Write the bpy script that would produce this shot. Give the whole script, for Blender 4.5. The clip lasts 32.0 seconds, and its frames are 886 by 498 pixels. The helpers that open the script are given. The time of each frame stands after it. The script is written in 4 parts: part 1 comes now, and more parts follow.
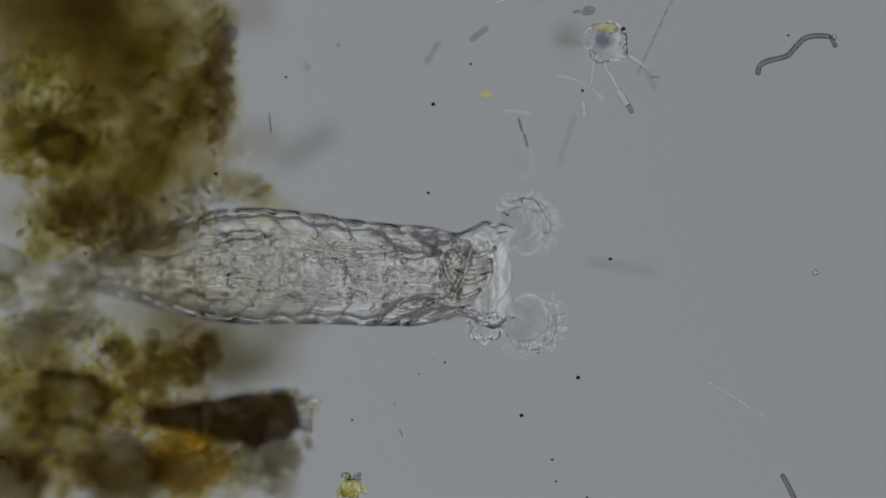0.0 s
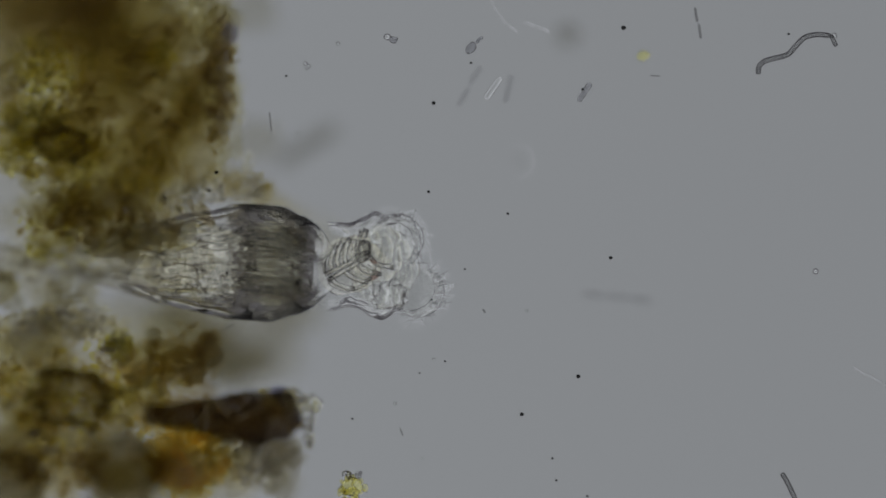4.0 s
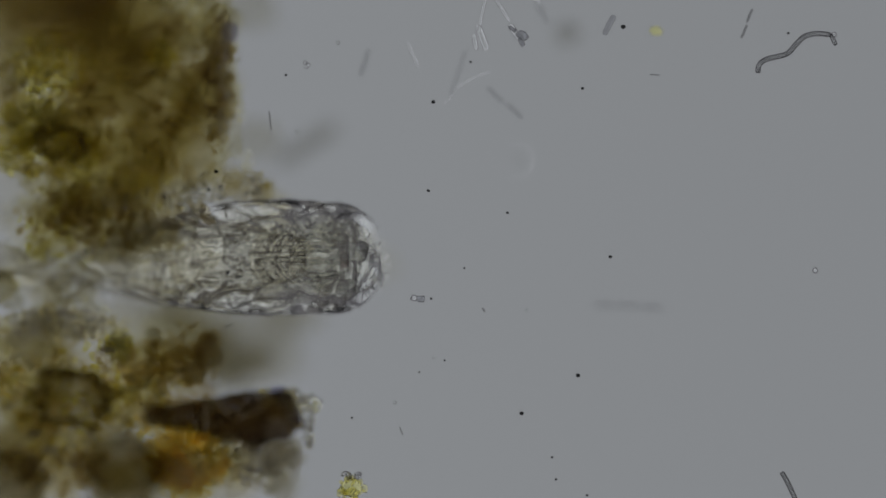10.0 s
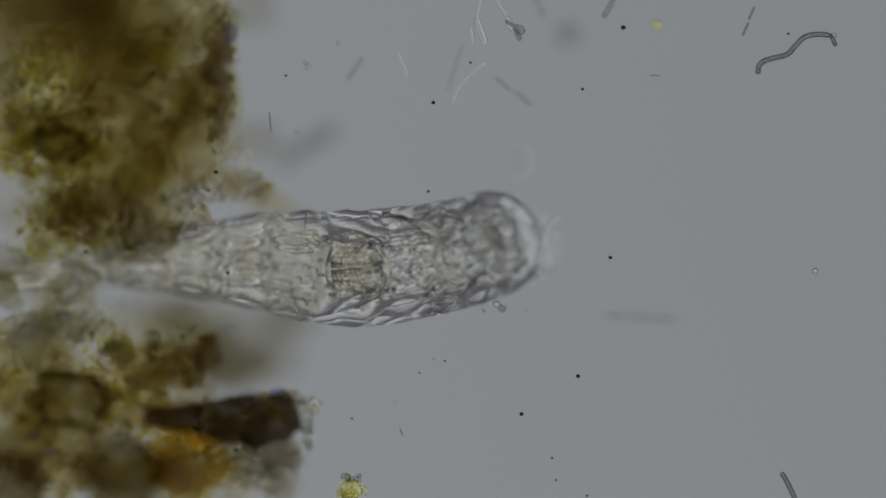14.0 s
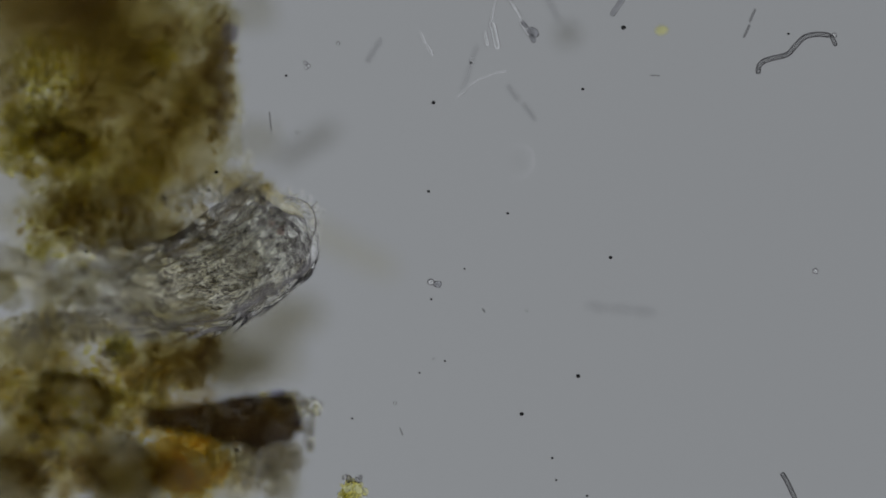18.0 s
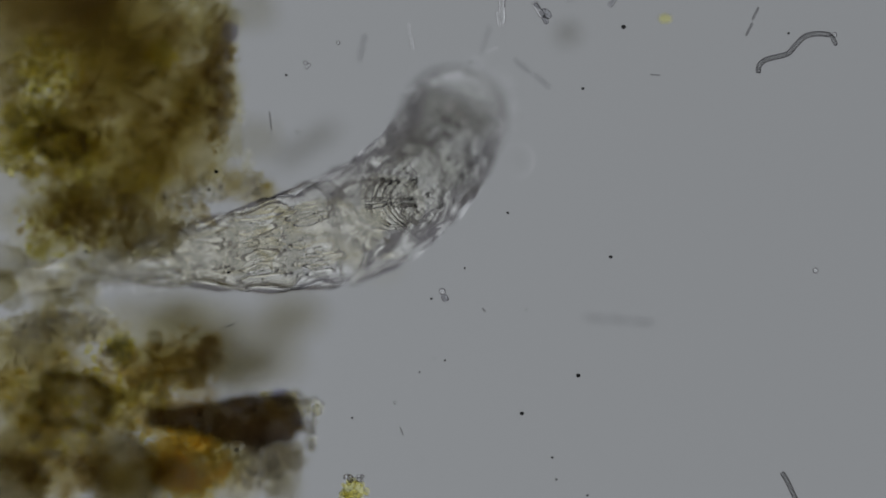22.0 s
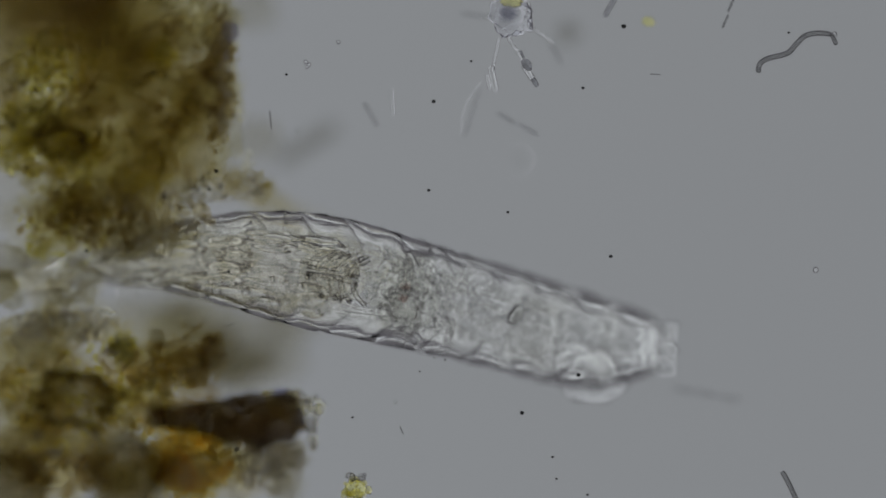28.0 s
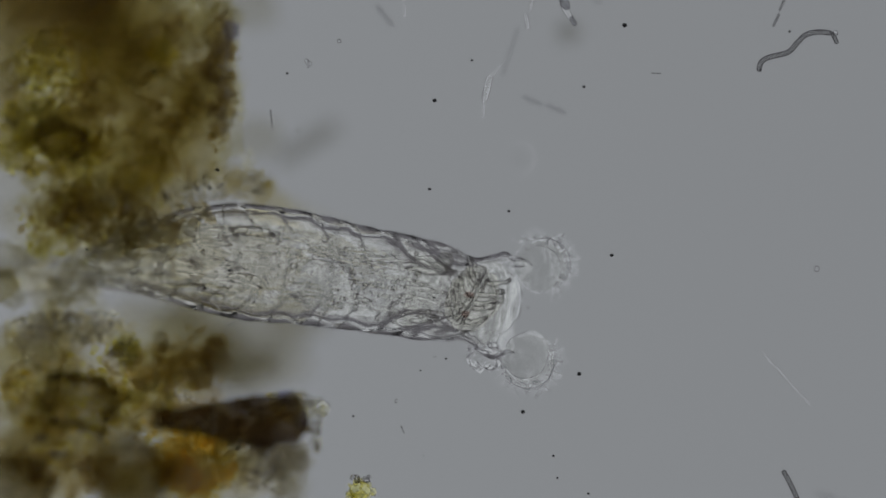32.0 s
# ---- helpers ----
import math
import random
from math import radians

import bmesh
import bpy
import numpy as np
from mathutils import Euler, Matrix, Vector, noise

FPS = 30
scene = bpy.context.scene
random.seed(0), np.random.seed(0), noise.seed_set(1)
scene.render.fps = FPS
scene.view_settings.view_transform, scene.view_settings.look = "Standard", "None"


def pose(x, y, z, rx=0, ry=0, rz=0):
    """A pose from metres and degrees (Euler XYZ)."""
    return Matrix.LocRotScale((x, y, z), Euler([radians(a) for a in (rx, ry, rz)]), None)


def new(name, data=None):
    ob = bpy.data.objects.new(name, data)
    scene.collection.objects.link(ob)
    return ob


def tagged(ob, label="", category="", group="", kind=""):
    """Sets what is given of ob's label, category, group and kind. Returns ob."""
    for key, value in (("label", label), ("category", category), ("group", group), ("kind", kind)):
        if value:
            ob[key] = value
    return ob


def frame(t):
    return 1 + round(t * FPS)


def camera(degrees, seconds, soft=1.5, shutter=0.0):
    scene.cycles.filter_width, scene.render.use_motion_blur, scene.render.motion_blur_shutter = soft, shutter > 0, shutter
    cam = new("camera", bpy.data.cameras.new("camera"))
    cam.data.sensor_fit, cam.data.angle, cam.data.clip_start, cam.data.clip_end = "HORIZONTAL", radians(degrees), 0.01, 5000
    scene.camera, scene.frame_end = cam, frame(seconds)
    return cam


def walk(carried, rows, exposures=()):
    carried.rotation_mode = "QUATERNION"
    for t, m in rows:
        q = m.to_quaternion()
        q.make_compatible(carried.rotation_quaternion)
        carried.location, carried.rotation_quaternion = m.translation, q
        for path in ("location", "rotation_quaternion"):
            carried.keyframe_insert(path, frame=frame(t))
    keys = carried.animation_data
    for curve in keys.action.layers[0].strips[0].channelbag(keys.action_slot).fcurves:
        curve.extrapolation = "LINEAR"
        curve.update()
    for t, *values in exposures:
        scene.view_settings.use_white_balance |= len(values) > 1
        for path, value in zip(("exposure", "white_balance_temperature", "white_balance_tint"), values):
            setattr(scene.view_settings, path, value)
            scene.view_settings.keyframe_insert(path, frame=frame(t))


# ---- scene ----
# A drop of pond water under the microscope, built a thousand times life size (1 mm stands for 1 micrometre).
cam = camera(0.8952, 32.0, 1.7)
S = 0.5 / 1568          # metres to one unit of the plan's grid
D = 32.0                # the objective stands this far above the focal plane


def at(x, y, z=0.0):
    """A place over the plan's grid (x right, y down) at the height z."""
    k = S * (D - z) / D
    return Vector(((x - 784) * k, (441 - y) * k, z))


def stage(t, dx, dy):
    """The objective over the slowly creeping stage."""
    return (t, pose(-dx * S, dy * S, D))


walk(cam, [
    stage(0, 0, 2.6), stage(1, 0.2, 2.4), stage(2, 0.4, 2), stage(3, 1.4, 1.8), stage(3.5, 1, 0.8), stage(5.5, 0, 0.2), stage(6, 0.2, -0.4),
    stage(7, 1, -2), stage(8, 1.5, -3), stage(9, 0.6, -2.7), stage(10, 0, -1.2), stage(11, 0, -0.8), stage(12, 0, 0), stage(14.5, 0, 0),
    stage(18, 0.3, 0), stage(19, 1, -1), stage(21, 0.8, -1), stage(24, 0.3, -1), stage(25.5, 1, -1), stage(27.5, 1.4, -1.3),
    stage(28.5, 0.3, -3), stage(30, 1, -3.6), stage(32, 2.3, -4)], [(0, 0), (32, 0)])
cam.data.dof.use_dof = True
cam.data.dof.focus_distance = D
cam.data.dof.aperture_fstop = 0.30

# ---- light: the condenser's lamp far under the slide, and an added even fill from all round
world = bpy.data.worlds.new("ambient_fill")
scene.world = world
world.use_nodes = True
# faintly violet fill light, added to lift the dark refracted edges
world.node_tree.nodes["Background"].inputs[0].default_value = (0.92, 0.9, 1.0, 1)
world.node_tree.nodes["Background"].inputs[1].default_value = 0.11
scene.cycles.transparent_max_bounces = 64
scene.cycles.max_bounces = 96
scene.cycles.transmission_bounces = 96


# ---- materials
class Nodes:
    def __init__(self, name):
        self.m = bpy.data.materials.new(name)
        self.m.use_nodes = True
        self.t = self.m.node_tree
        self.t.nodes.clear()
        self.out = self.n("ShaderNodeOutputMaterial")
        self.pos = self.n("ShaderNodeTexCoord").outputs["Object"]

    def n(self, kind, **values):
        node = self.t.nodes.new(kind)
        for key, value in values.items():
            node.inputs[key].default_value = value
        return node

    def link(self, a, b):
        self.t.links.new(a, b)

    def stretch(self, x, y, z):
        node = self.n("ShaderNodeMapping", Scale=(x, y, z))
        self.link(self.pos, node.inputs["Vector"])
        self.pos = node.outputs["Vector"]

    def noise(self, scale, detail=4.0, rough=0.55):
        node = self.n("ShaderNodeTexNoise", Scale=scale, Detail=detail, Roughness=rough)
        self.link(self.pos, node.inputs["Vector"])
        return node.outputs["Fac"]

    def ramp(self, fac, stops):
        node = self.n("ShaderNodeValToRGB")
        el = node.color_ramp.elements
        while len(el) < len(stops):
            el.new(0.5)
        for e, (p, c) in zip(el, stops):
            e.position, e.color = p, (*c, 1)
        self.link(fac, node.inputs["Fac"])
        return node.outputs["Color"]

    def bump(self, height, strength, distance):
        node = self.n("ShaderNodeBump", Strength=strength, Distance=distance)
        self.link(height, node.inputs["Height"])
        return node.outputs["Normal"]

    def done(self, shader):
        self.link(shader, self.out.inputs["Surface"])
        return self.m


def glassy(name, tint, ior, scale, strength, rough=0.02, distance=0.002, along=1.0, stain=0.9):
    """Clear living matter: it refracts the lamp's light, with a grainy relief, drawn out along x where asked."""
    n = Nodes(name)
    n.stretch(along, 1, 1)
    p = n.n("ShaderNodeBsdfPrincipled", **{"Transmission Weight": 1.0, "IOR": ior, "Roughness": rough, "Specular IOR Level": 0.2})
    low = tuple(c * (1 - (1 - stain) * min(1, (1 - min(tint)) * 8)) for c in tint)
    n.link(n.ramp(n.noise(scale * 0.4), [(0.38, low), (0.6, tint)]), p.inputs["Base Color"])
    n.link(n.bump(n.noise(scale, 3), strength, distance), p.inputs["Normal"])
    return n.done(p.outputs[0])


def film(name, low, high, scale, see=0.85, spread=(0.35, 0.65), share=0.5):
    """Stained matter that lets light straight through and scatters a little. low, high: what passes through a whole flake."""
    n = Nodes(name)
    fac = n.n("ShaderNodeMath")
    fac.operation = "MULTIPLY_ADD"
    n.link(n.noise(scale, 6, 0.7), fac.inputs[0])
    fac.inputs[1].default_value = 0.6
    second = n.n("ShaderNodeMath")
    second.operation = "MULTIPLY"
    second.inputs[1].default_value = 0.4
    n.link(n.noise(scale * 4.5, 4, 0.6), second.inputs[0])
    n.link(second.outputs[0], fac.inputs[2])
    root = [tuple(c ** share for c in col) for col in (low, high)]
    col = n.ramp(fac.outputs[0], [(spread[0], root[0]), (spread[1], root[1])])
    a, b, mix = n.n("ShaderNodeBsdfTransparent"), n.n("ShaderNodeBsdfTranslucent"), n.n("ShaderNodeMixShader", Fac=1 - see)
    n.link(col, a.inputs[0]), n.link(col, b.inputs[0])
    n.link(a.outputs[0], mix.inputs[1]), n.link(b.outputs[0], mix.inputs[2])
    return n.done(mix.outputs[0])


def glow(name, colour, strength, profile):
    """The microscope's lamp: a frosted disc, fading at its rim, with a bright ring added round the field to brighten
    refracting tissue. profile: share of the radius and strength there.
    """
    n = Nodes(name)
    n.stretch(1 / LAMP, 1 / LAMP, 1 / LAMP)
    far = n.n("ShaderNodeVectorMath")
    far.operation = "LENGTH"
    n.link(n.pos, far.inputs[0])
    power = n.n("ShaderNodeMath")
    power.operation = "MULTIPLY"
    power.inputs[1].default_value = strength
    n.link(n.ramp(far.outputs["Value"], [(p, (v, v, v)) for p, v in profile]), power.inputs[0])
    light = n.n("ShaderNodeEmission", Color=(*colour, 1))
    n.link(power.outputs[0], light.inputs["Strength"])
    return n.done(light.outputs[0])


LAMP = 18.0             # the lamp's radius
LIGHT = 0.649           # its strength
trunk_skin = glassy("trunk_tissue", (0.998, 0.996, 0.986), 1.11, 200, 0.1, along=0.3, distance=0.0012)
rear_skin = glassy("rear_tissue", (0.996, 0.991, 0.965), 1.1, 200, 0.1, along=0.3, distance=0.0012)
neck_skin = glassy("neck_tissue", (0.998, 0.998, 0.994), 1.1, 120, 0.1, distance=0.002)
snout_skin = glassy("snout_tissue", (0.998, 0.998, 0.994), 1.1, 120, 0.1, distance=0.002)
# grey tint puts the raised head's out-of-focus darkening into the colour
head_skin = glassy("head_tissue", (0.97, 0.972, 0.968), 1.014, 230, 0.5, distance=0.003)
fold_skin = glassy("neck_folds", (0.998, 0.997, 0.99), 1.085, 200, 0.1)
sheet_skin = glassy("inner_tissue", (0.997, 0.996, 0.985), 1.085, 200, 0.1)
organ = glassy("organ_tissue", (0.985, 0.975, 0.93), 1.016, 220, 0.12, distance=0.003)
gut = glassy("gut_tissue", (0.98, 0.965, 0.91), 1.004, 220, 0.8, distance=0.003)
jaw_skin = glassy("jaw_chitin", (0.975, 0.975, 0.955), 1.19, 200, 0.2)
band_skin = glassy("muscle_fibre", (0.998, 0.997, 0.985), 1.15, 200, 0.05)
tip_skin = glassy("tip_tissue", (0.998, 0.998, 0.994), 1.045, 160, 0.3, distance=0.003)
feeler = glassy("feeler_tissue", (0.8, 0.8, 0.78), 1.16, 200, 0.2)
bead_skin = glassy("granule_oil", (0.998, 0.997, 0.985), 1.1, 200, 0.1)
hair_skin = glassy("cilium", (0.99, 0.99, 0.99), 1.03, 300, 0.1)
eye_red = film("eyespot_pigment", (0.62, 0.46, 0.43), (0.82, 0.68, 0.64), 300)
clear_rod = glassy("clear_bacterium", (0.97, 0.97, 0.97), 1.12, 300, 0.1)
soft_rod = glassy("pale_bacterium", (0.98, 0.98, 0.98), 1.07, 300, 0.1)
grey_rod = film("grey_bacterium", (0.87, 0.88, 0.89), (0.95, 0.95, 0.95), 400)
dark_rod = glassy("dark_grain", (0.5, 0.5, 0.52), 1.14, 300, 0.2)
thread_skin = glassy("thread_wall", (0.42, 0.42, 0.42), 1.32, 160, 0.15)
grey_splinter = film("grey_splinter", (0.5, 0.5, 0.5), (0.78, 0.78, 0.78), 300)
black = film("speck_black", (0.03, 0.03, 0.03), (0.12, 0.12, 0.12), 500)
ring_glass = glassy("speck_clear", (0.9, 0.9, 0.9), 1.2, 300, 0.05)
yellow_cell = glassy("yellow_chlorophyll", (0.98, 0.95, 0.5), 1.05, 200, 0.4)
green_bead = glassy("green_bead", (0.97, 0.94, 0.6), 1.045, 250, 0.3, stain=0.85)
pale_bead = glassy("pale_bead", (0.99, 0.98, 0.88), 1.045, 250, 0.3)
gold_bead = glassy("gold_bead", (0.99, 0.9, 0.4), 1.05, 250, 0.3, stain=0.85)
glint_yellow = glassy("yellow_glint", (0.99, 0.97, 0.66), 1.16, 250, 0.1)
glint_clear = glassy("clear_glint", (0.995, 0.99, 0.94), 1.16, 250, 0.1)
violet = film("violet_grain_fringe", (0.5, 0.5, 0.76), (0.75, 0.75, 0.95), 120)
olive_dark = film("olive_dark", (0.5, 0.43, 0.27), (0.93, 0.87, 0.68), 34, see=0.98, share=0.17, spread=(0.4, 0.6))
olive_mid = film("olive_mid", (0.52, 0.46, 0.24), (1.0, 0.96, 0.68), 36, see=0.975, share=0.17, spread=(0.42, 0.56))
olive_grey = film("olive_grey", (0.6, 0.55, 0.38), (1.0, 0.98, 0.86), 34, see=0.975, share=0.17, spread=(0.42, 0.56))
dull = film("dull", (0.75, 0.71, 0.5), (0.94, 0.91, 0.74), 22, see=0.985, spread=(0.4, 0.6))
dusk = film("dusk", (0.27, 0.23, 0.14), (0.46, 0.4, 0.25), 30, see=0.985, share=0.42)
crust = film("crust", (0.76, 0.69, 0.52), (0.97, 0.94, 0.84), 60, see=0.96, spread=(0.4, 0.6))
umber = film("umber", (0.55, 0.46, 0.3), (0.86, 0.77, 0.57), 42, see=0.975, share=0.28)
flake_dark = film("flake_dark", (0.13, 0.11, 0.11), (0.2, 0.165, 0.15), 40, see=0.985, share=0.5)
amber = film("amber", (0.86, 0.64, 0.16), (1.0, 0.92, 0.56), 45, see=0.975, share=0.19, spread=(0.4, 0.6))
straw = film("straw", (0.94, 0.91, 0.79), (0.985, 0.97, 0.9), 40, see=0.985)
cream = film("cream", (0.84, 0.81, 0.7), (1.0, 0.99, 0.95), 40, see=0.92, share=0.22)
algae_yellow = film("algae_yellow", (0.9, 0.86, 0.45), (1.0, 0.99, 0.7), 120, see=0.995, share=0.4)
algae_gold = film("algae_gold", (0.96, 0.8, 0.42), (1.0, 0.94, 0.66), 120, see=0.995, share=0.4)
loam = film("loam", (0.86, 0.82, 0.68), (0.98, 0.96, 0.88), 45, see=0.988)
silt = film("silt", (0.86, 0.82, 0.66), (0.96, 0.93, 0.82), 20, see=0.97)
haze = film("haze", (0.8, 0.78, 0.68), (0.94, 0.93, 0.88), 25, see=0.93)
smoke = film("smoke", (0.74, 0.73, 0.68), (0.9, 0.9, 0.87), 25)


# ---- mesh helpers
def mesh_of(name, bm, material):
    me = bpy.data.meshes.new(name)
    bm.to_mesh(me)
    bm.free()
    for p in me.polygons:
        p.use_smooth = True
    me.materials.append(material)
    return me


def part(name, bm, material, parent, label="", where=None):
    ob = new(name, mesh_of(name, bm, material))
    ob.parent = parent
    if where is not None:
        ob.matrix_basis = where
    return tagged(ob, label)


def thing(name, bm, material, label, category, group="", kind="", where=None):
    ob = tagged(new(name, mesh_of(name, bm, material)), label, category, group, kind)
    if where is not None:
        ob.matrix_basis = where
    return ob


def empty(name, label, category, group=""):
    return tagged(new(name), label, category, group)


def lump(rx, ry, rz, seed, rough=0.35, freq=1.6, sub=4):
    """An uneven ball of matter with half axes rx, ry, rz in metres."""
    bm = bmesh.new()
    bmesh.ops.create_icosphere(bm, subdivisions=sub, radius=1)
    off = Vector((seed * 7.3, seed * 3.1, seed * 5.7))
    for v in bm.verts:
        n = noise.fractal(v.co * freq + off, 0.8, 2.1, 5)
        v.co *= 1 + rough * n
        v.co = Vector((v.co.x * rx, v.co.y * ry, v.co.z * rz))
    return bm


def tube(pts, radii, seg=10, bm=None):
    """A round tube through places, with a radius at each, closed at both ends."""
    bm = bm or bmesh.new()
    pts = [Vector(p) for p in pts]
    rows = []
    for i, p in enumerate(pts):
        d = (pts[min(i + 1, len(pts) - 1)] - pts[max(i - 1, 0)]).normalized()
        y = (Vector((0, 0, 1)).cross(d) if abs(d.z) < 0.95 else Vector((1, 0, 0)).cross(d)).normalized()
        z = d.cross(y)
        rows.append([bm.verts.new(p + (y * math.cos(a) + z * math.sin(a)) * radii[i]) for a in (j / seg * math.tau for j in range(seg))])
    for a, b in zip(rows, rows[1:]):
        for j in range(seg):
            bm.faces.new((a[j], a[(j + 1) % seg], b[(j + 1) % seg], b[j]))
    bm.faces.new(rows[0][::-1]), bm.faces.new(rows[-1])
    return bm


def capsule(length, width, seg=10, bm=None, shift=(0, 0, 0)):
    """A rod with round ends along x, in units of the plan's grid."""
    r, h = width * S / 2, length * S / 2
    xs = [(-h, 0.25), (-h + 0.15 * r, 0.6), (-h + 0.5 * r, 0.9), (-h + r, 1), (0, 1), (h - r, 1), (h - 0.5 * r, 0.9), (h - 0.15 * r, 0.6), (h, 0.25)]
    return tube([Vector(shift) + Vector((x, 0, 0)) for x, _ in xs], [r * k for _, k in xs], seg, bm)


def beads(n, rx, ry, rz, low, high, seed, sub=1, ragged=0.0):
    """Loose round grains scattered through a ball; sizes in units of the plan's grid."""
    rnd = random.Random(seed)
    verts, faces = [], []
    src = bmesh.new()
    bmesh.ops.create_icosphere(src, subdivisions=sub, radius=1)
    base = [v.co.copy() for v in src.verts]
    tris = [[v.index for v in f.verts] for f in src.faces]
    src.free()
    for _ in range(n):
        while True:
            p = Vector((rnd.uniform(-1, 1), rnd.uniform(-1, 1), rnd.uniform(-1, 1)))
            if p.length < 1:
                break
        p = Vector((p.x * rx, p.y * ry, p.z * rz)) * S
        r = rnd.uniform(low, high) * S
        q = Vector((rnd.uniform(0.7, 1.5 + 2 * ragged), rnd.uniform(0.7, 1.2), rnd.uniform(0.5, 1.0))) * r
        o = len(verts)
        m = Euler((rnd.uniform(0, 6), rnd.uniform(0, 6), rnd.uniform(0, 6))).to_matrix()
        verts += [p + m @ Vector((v.x * q.x, v.y * q.y, v.z * q.z)) * rnd.uniform(1 - ragged, 1 + ragged) for v in base]
        faces += [[i + o for i in t] for t in tris]
    bm = bmesh.new()
    vs = [bm.verts.new(v) for v in verts]
    for f in faces:
        bm.faces.new([vs[i] for i in f])
    return bm


def flat(bm, share):
    """The same pieces pressed flat."""
    for v in bm.verts:
        v.co.z *= share
    return bm


def spot(x, y, z=0.0, turn=0.0):
    """The pose at a place of the plan (z in mm), turned by degrees clockwise as the picture shows it."""
    return Matrix.Translation(at(x, y, z / 1000)) @ pose(0, 0, 0, 0, 0, -turn)


# ---- setting: lamp and slide
bm = bmesh.new()
bmesh.ops.create_circle(bm, cap_ends=True, segments=128, radius=LAMP)
# the brighter ring past 0.4 is added so that refracting tissue lights up
lamp = thing("backdrop", bm, glow("lamp_light", (0.85, 0.885, 0.93), LIGHT, [(0, 0.4), (0.4, 0.4), (0.55, 1), (0.76, 0.9), (0.95, 0.2), (1, 0)]), "grey field of the microscope's lamp with an added bright ring", "backdrop", kind="structure")
lamp.location = (1.8, 0.4, -60.0)
bm = bmesh.new()
bmesh.ops.create_cube(bm, size=1, matrix=Matrix.Diagonal((1.3, 0.9, 0.05, 1)))
bmesh.ops.bevel(bm, geom=bm.edges[:], offset=0.004, segments=2, affect="EDGES")
slide_glass = Nodes("slide_glass")
pane = slide_glass.n("ShaderNodeBsdfPrincipled", **{"Transmission Weight": 1.0, "IOR": 1.1, "Roughness": 0.0, "Base Color": (0.995, 1, 1, 1)})
slide = thing("ground", bm, slide_glass.done(pane.outputs[0]), "clear glass microscope slide under the water", "slide", kind="structure")
slide.location = (0, 0, -0.15)
for p in slide.data.polygons:
    p.use_smooth = False

# ---- rotifer
rotifer = empty("rotifer", "transparent glassy rotifer stretching out of brown detritus", "rotifer")
WIDTH = [46, 84, 128, 166, 194, 208, 206, 198, 188, 183, 180, 170, 138, 90]
LAST = len(WIDTH) - 1
WALL = 26               # thickness of the skin


def girth(q):
    """The body's width at ring q, when it is drawn out."""
    q = min(max(q, 0), LAST)
    i = min(int(q), LAST - 1)
    return WIDTH[i] + (WIDTH[i + 1] - WIDTH[i]) * (q - i)


def sleeve(n, length, seed):
    """Ring n of the body: a soft thin-walled sleeve along x with folded walls, open where the next one slides in."""
    bm = bmesh.new()
    rings, around = 34, 100
    outer, inner = [], []
    for i in range(rings):
        u = i / (rings - 1) * 2 - 1
        r = 0.5 * girth(n - 1 + u) * S * (1 - 0.02 * min(0, u) ** 2) * (1 - 0.4 * max(0, u) ** 2.6)
        wall = (WALL - 8 if n < 8 else WALL - 4 if n < 12 else WALL) * S * (math.cos(u * math.pi / 2) ** 2 + 0.02)
        out, into = [], []
        for j in range(around):
            a = j / around * math.tau
            c, q = math.cos(a), math.sin(a)
            k = 1 + 0.025 * noise.noise(Vector((u * 2.5 + seed * 9, c * 1.8, q * 1.8)))
            folds = noise.noise(Vector((u * 3 + seed * 4, c * 11, q * 11))) + 0.6 * noise.noise(Vector((u * 8 + seed * 3, c * 8, q * 8)))
            w = wall * (1 + 0.05 * folds)
            out.append(bm.verts.new((u * length * S / 2, r * k * c, r * k * q)))
            into.append(bm.verts.new((u * length * S / 2, (r * k - w) * c, (r * k - w) * q)))
        outer.append(out), inner.append(into)
    for a, b, c, d in zip(outer, outer[1:], inner, inner[1:]):
        for j in range(around):
            p = (j + 1) % around
            bm.faces.new((a[j], a[p], b[p], b[j]))
            bm.faces.new((d[j], d[p], c[p], c[j]))
    return bm


def tissue_sheet(length, width, seed, high, grain=(1, 1), oval=False, crease=1.0):
    """A layer of soft tissue with a wavy upper face, lying along x and its cells parted by creases where asked; sizes in units of the plan's grid."""
    nx, ny = max(8, int(length / 2.6)), max(8, int(width / 2.6))
    bm = bmesh.new()
    top = {}
    for i in range(nx + 1):
        for j in range(ny + 1):
            u, v = i / nx * 2 - 1, j / ny * 2 - 1
            y = v * math.sqrt(max(0, 1 - u * u * 0.98)) if oval else v
            p = Vector((u * length / 2 / 9 * grain[0], y * width / 2 / 9 * grain[1], seed * 3.7))
            patch = 0.55 + 1.3 * max(0, noise.noise(p * 0.22 + Vector((3, 8, 5))) + 0.25)
            h = patch * (1.7 * (crease * abs(noise.noise(p * 0.8)) + (1 - crease) * noise.noise(p * 0.8)) + crease * 0.35 * noise.noise(p * 1.6)) + noise.noise(p * 0.4 + Vector((9, 4, 2)))
            fade = min(1, (1 - abs(v)) * 4) * min(1, (1 - abs(u)) * 5)
            top[i, j] = (bm.verts.new((u * length / 2 * S, y * width / 2 * S, (1.2 + h * fade) * high * S)), bm.verts.new((u * length / 2 * S, y * width / 2 * S, 0)))
    for i in range(nx):
        for j in range(ny):
            q = [(i, j), (i + 1, j), (i + 1, j + 1), (i, j + 1)]
            bm.faces.new([top[k][0] for k in q])
            bm.faces.new([top[k][1] for k in reversed(q)])
    return bm


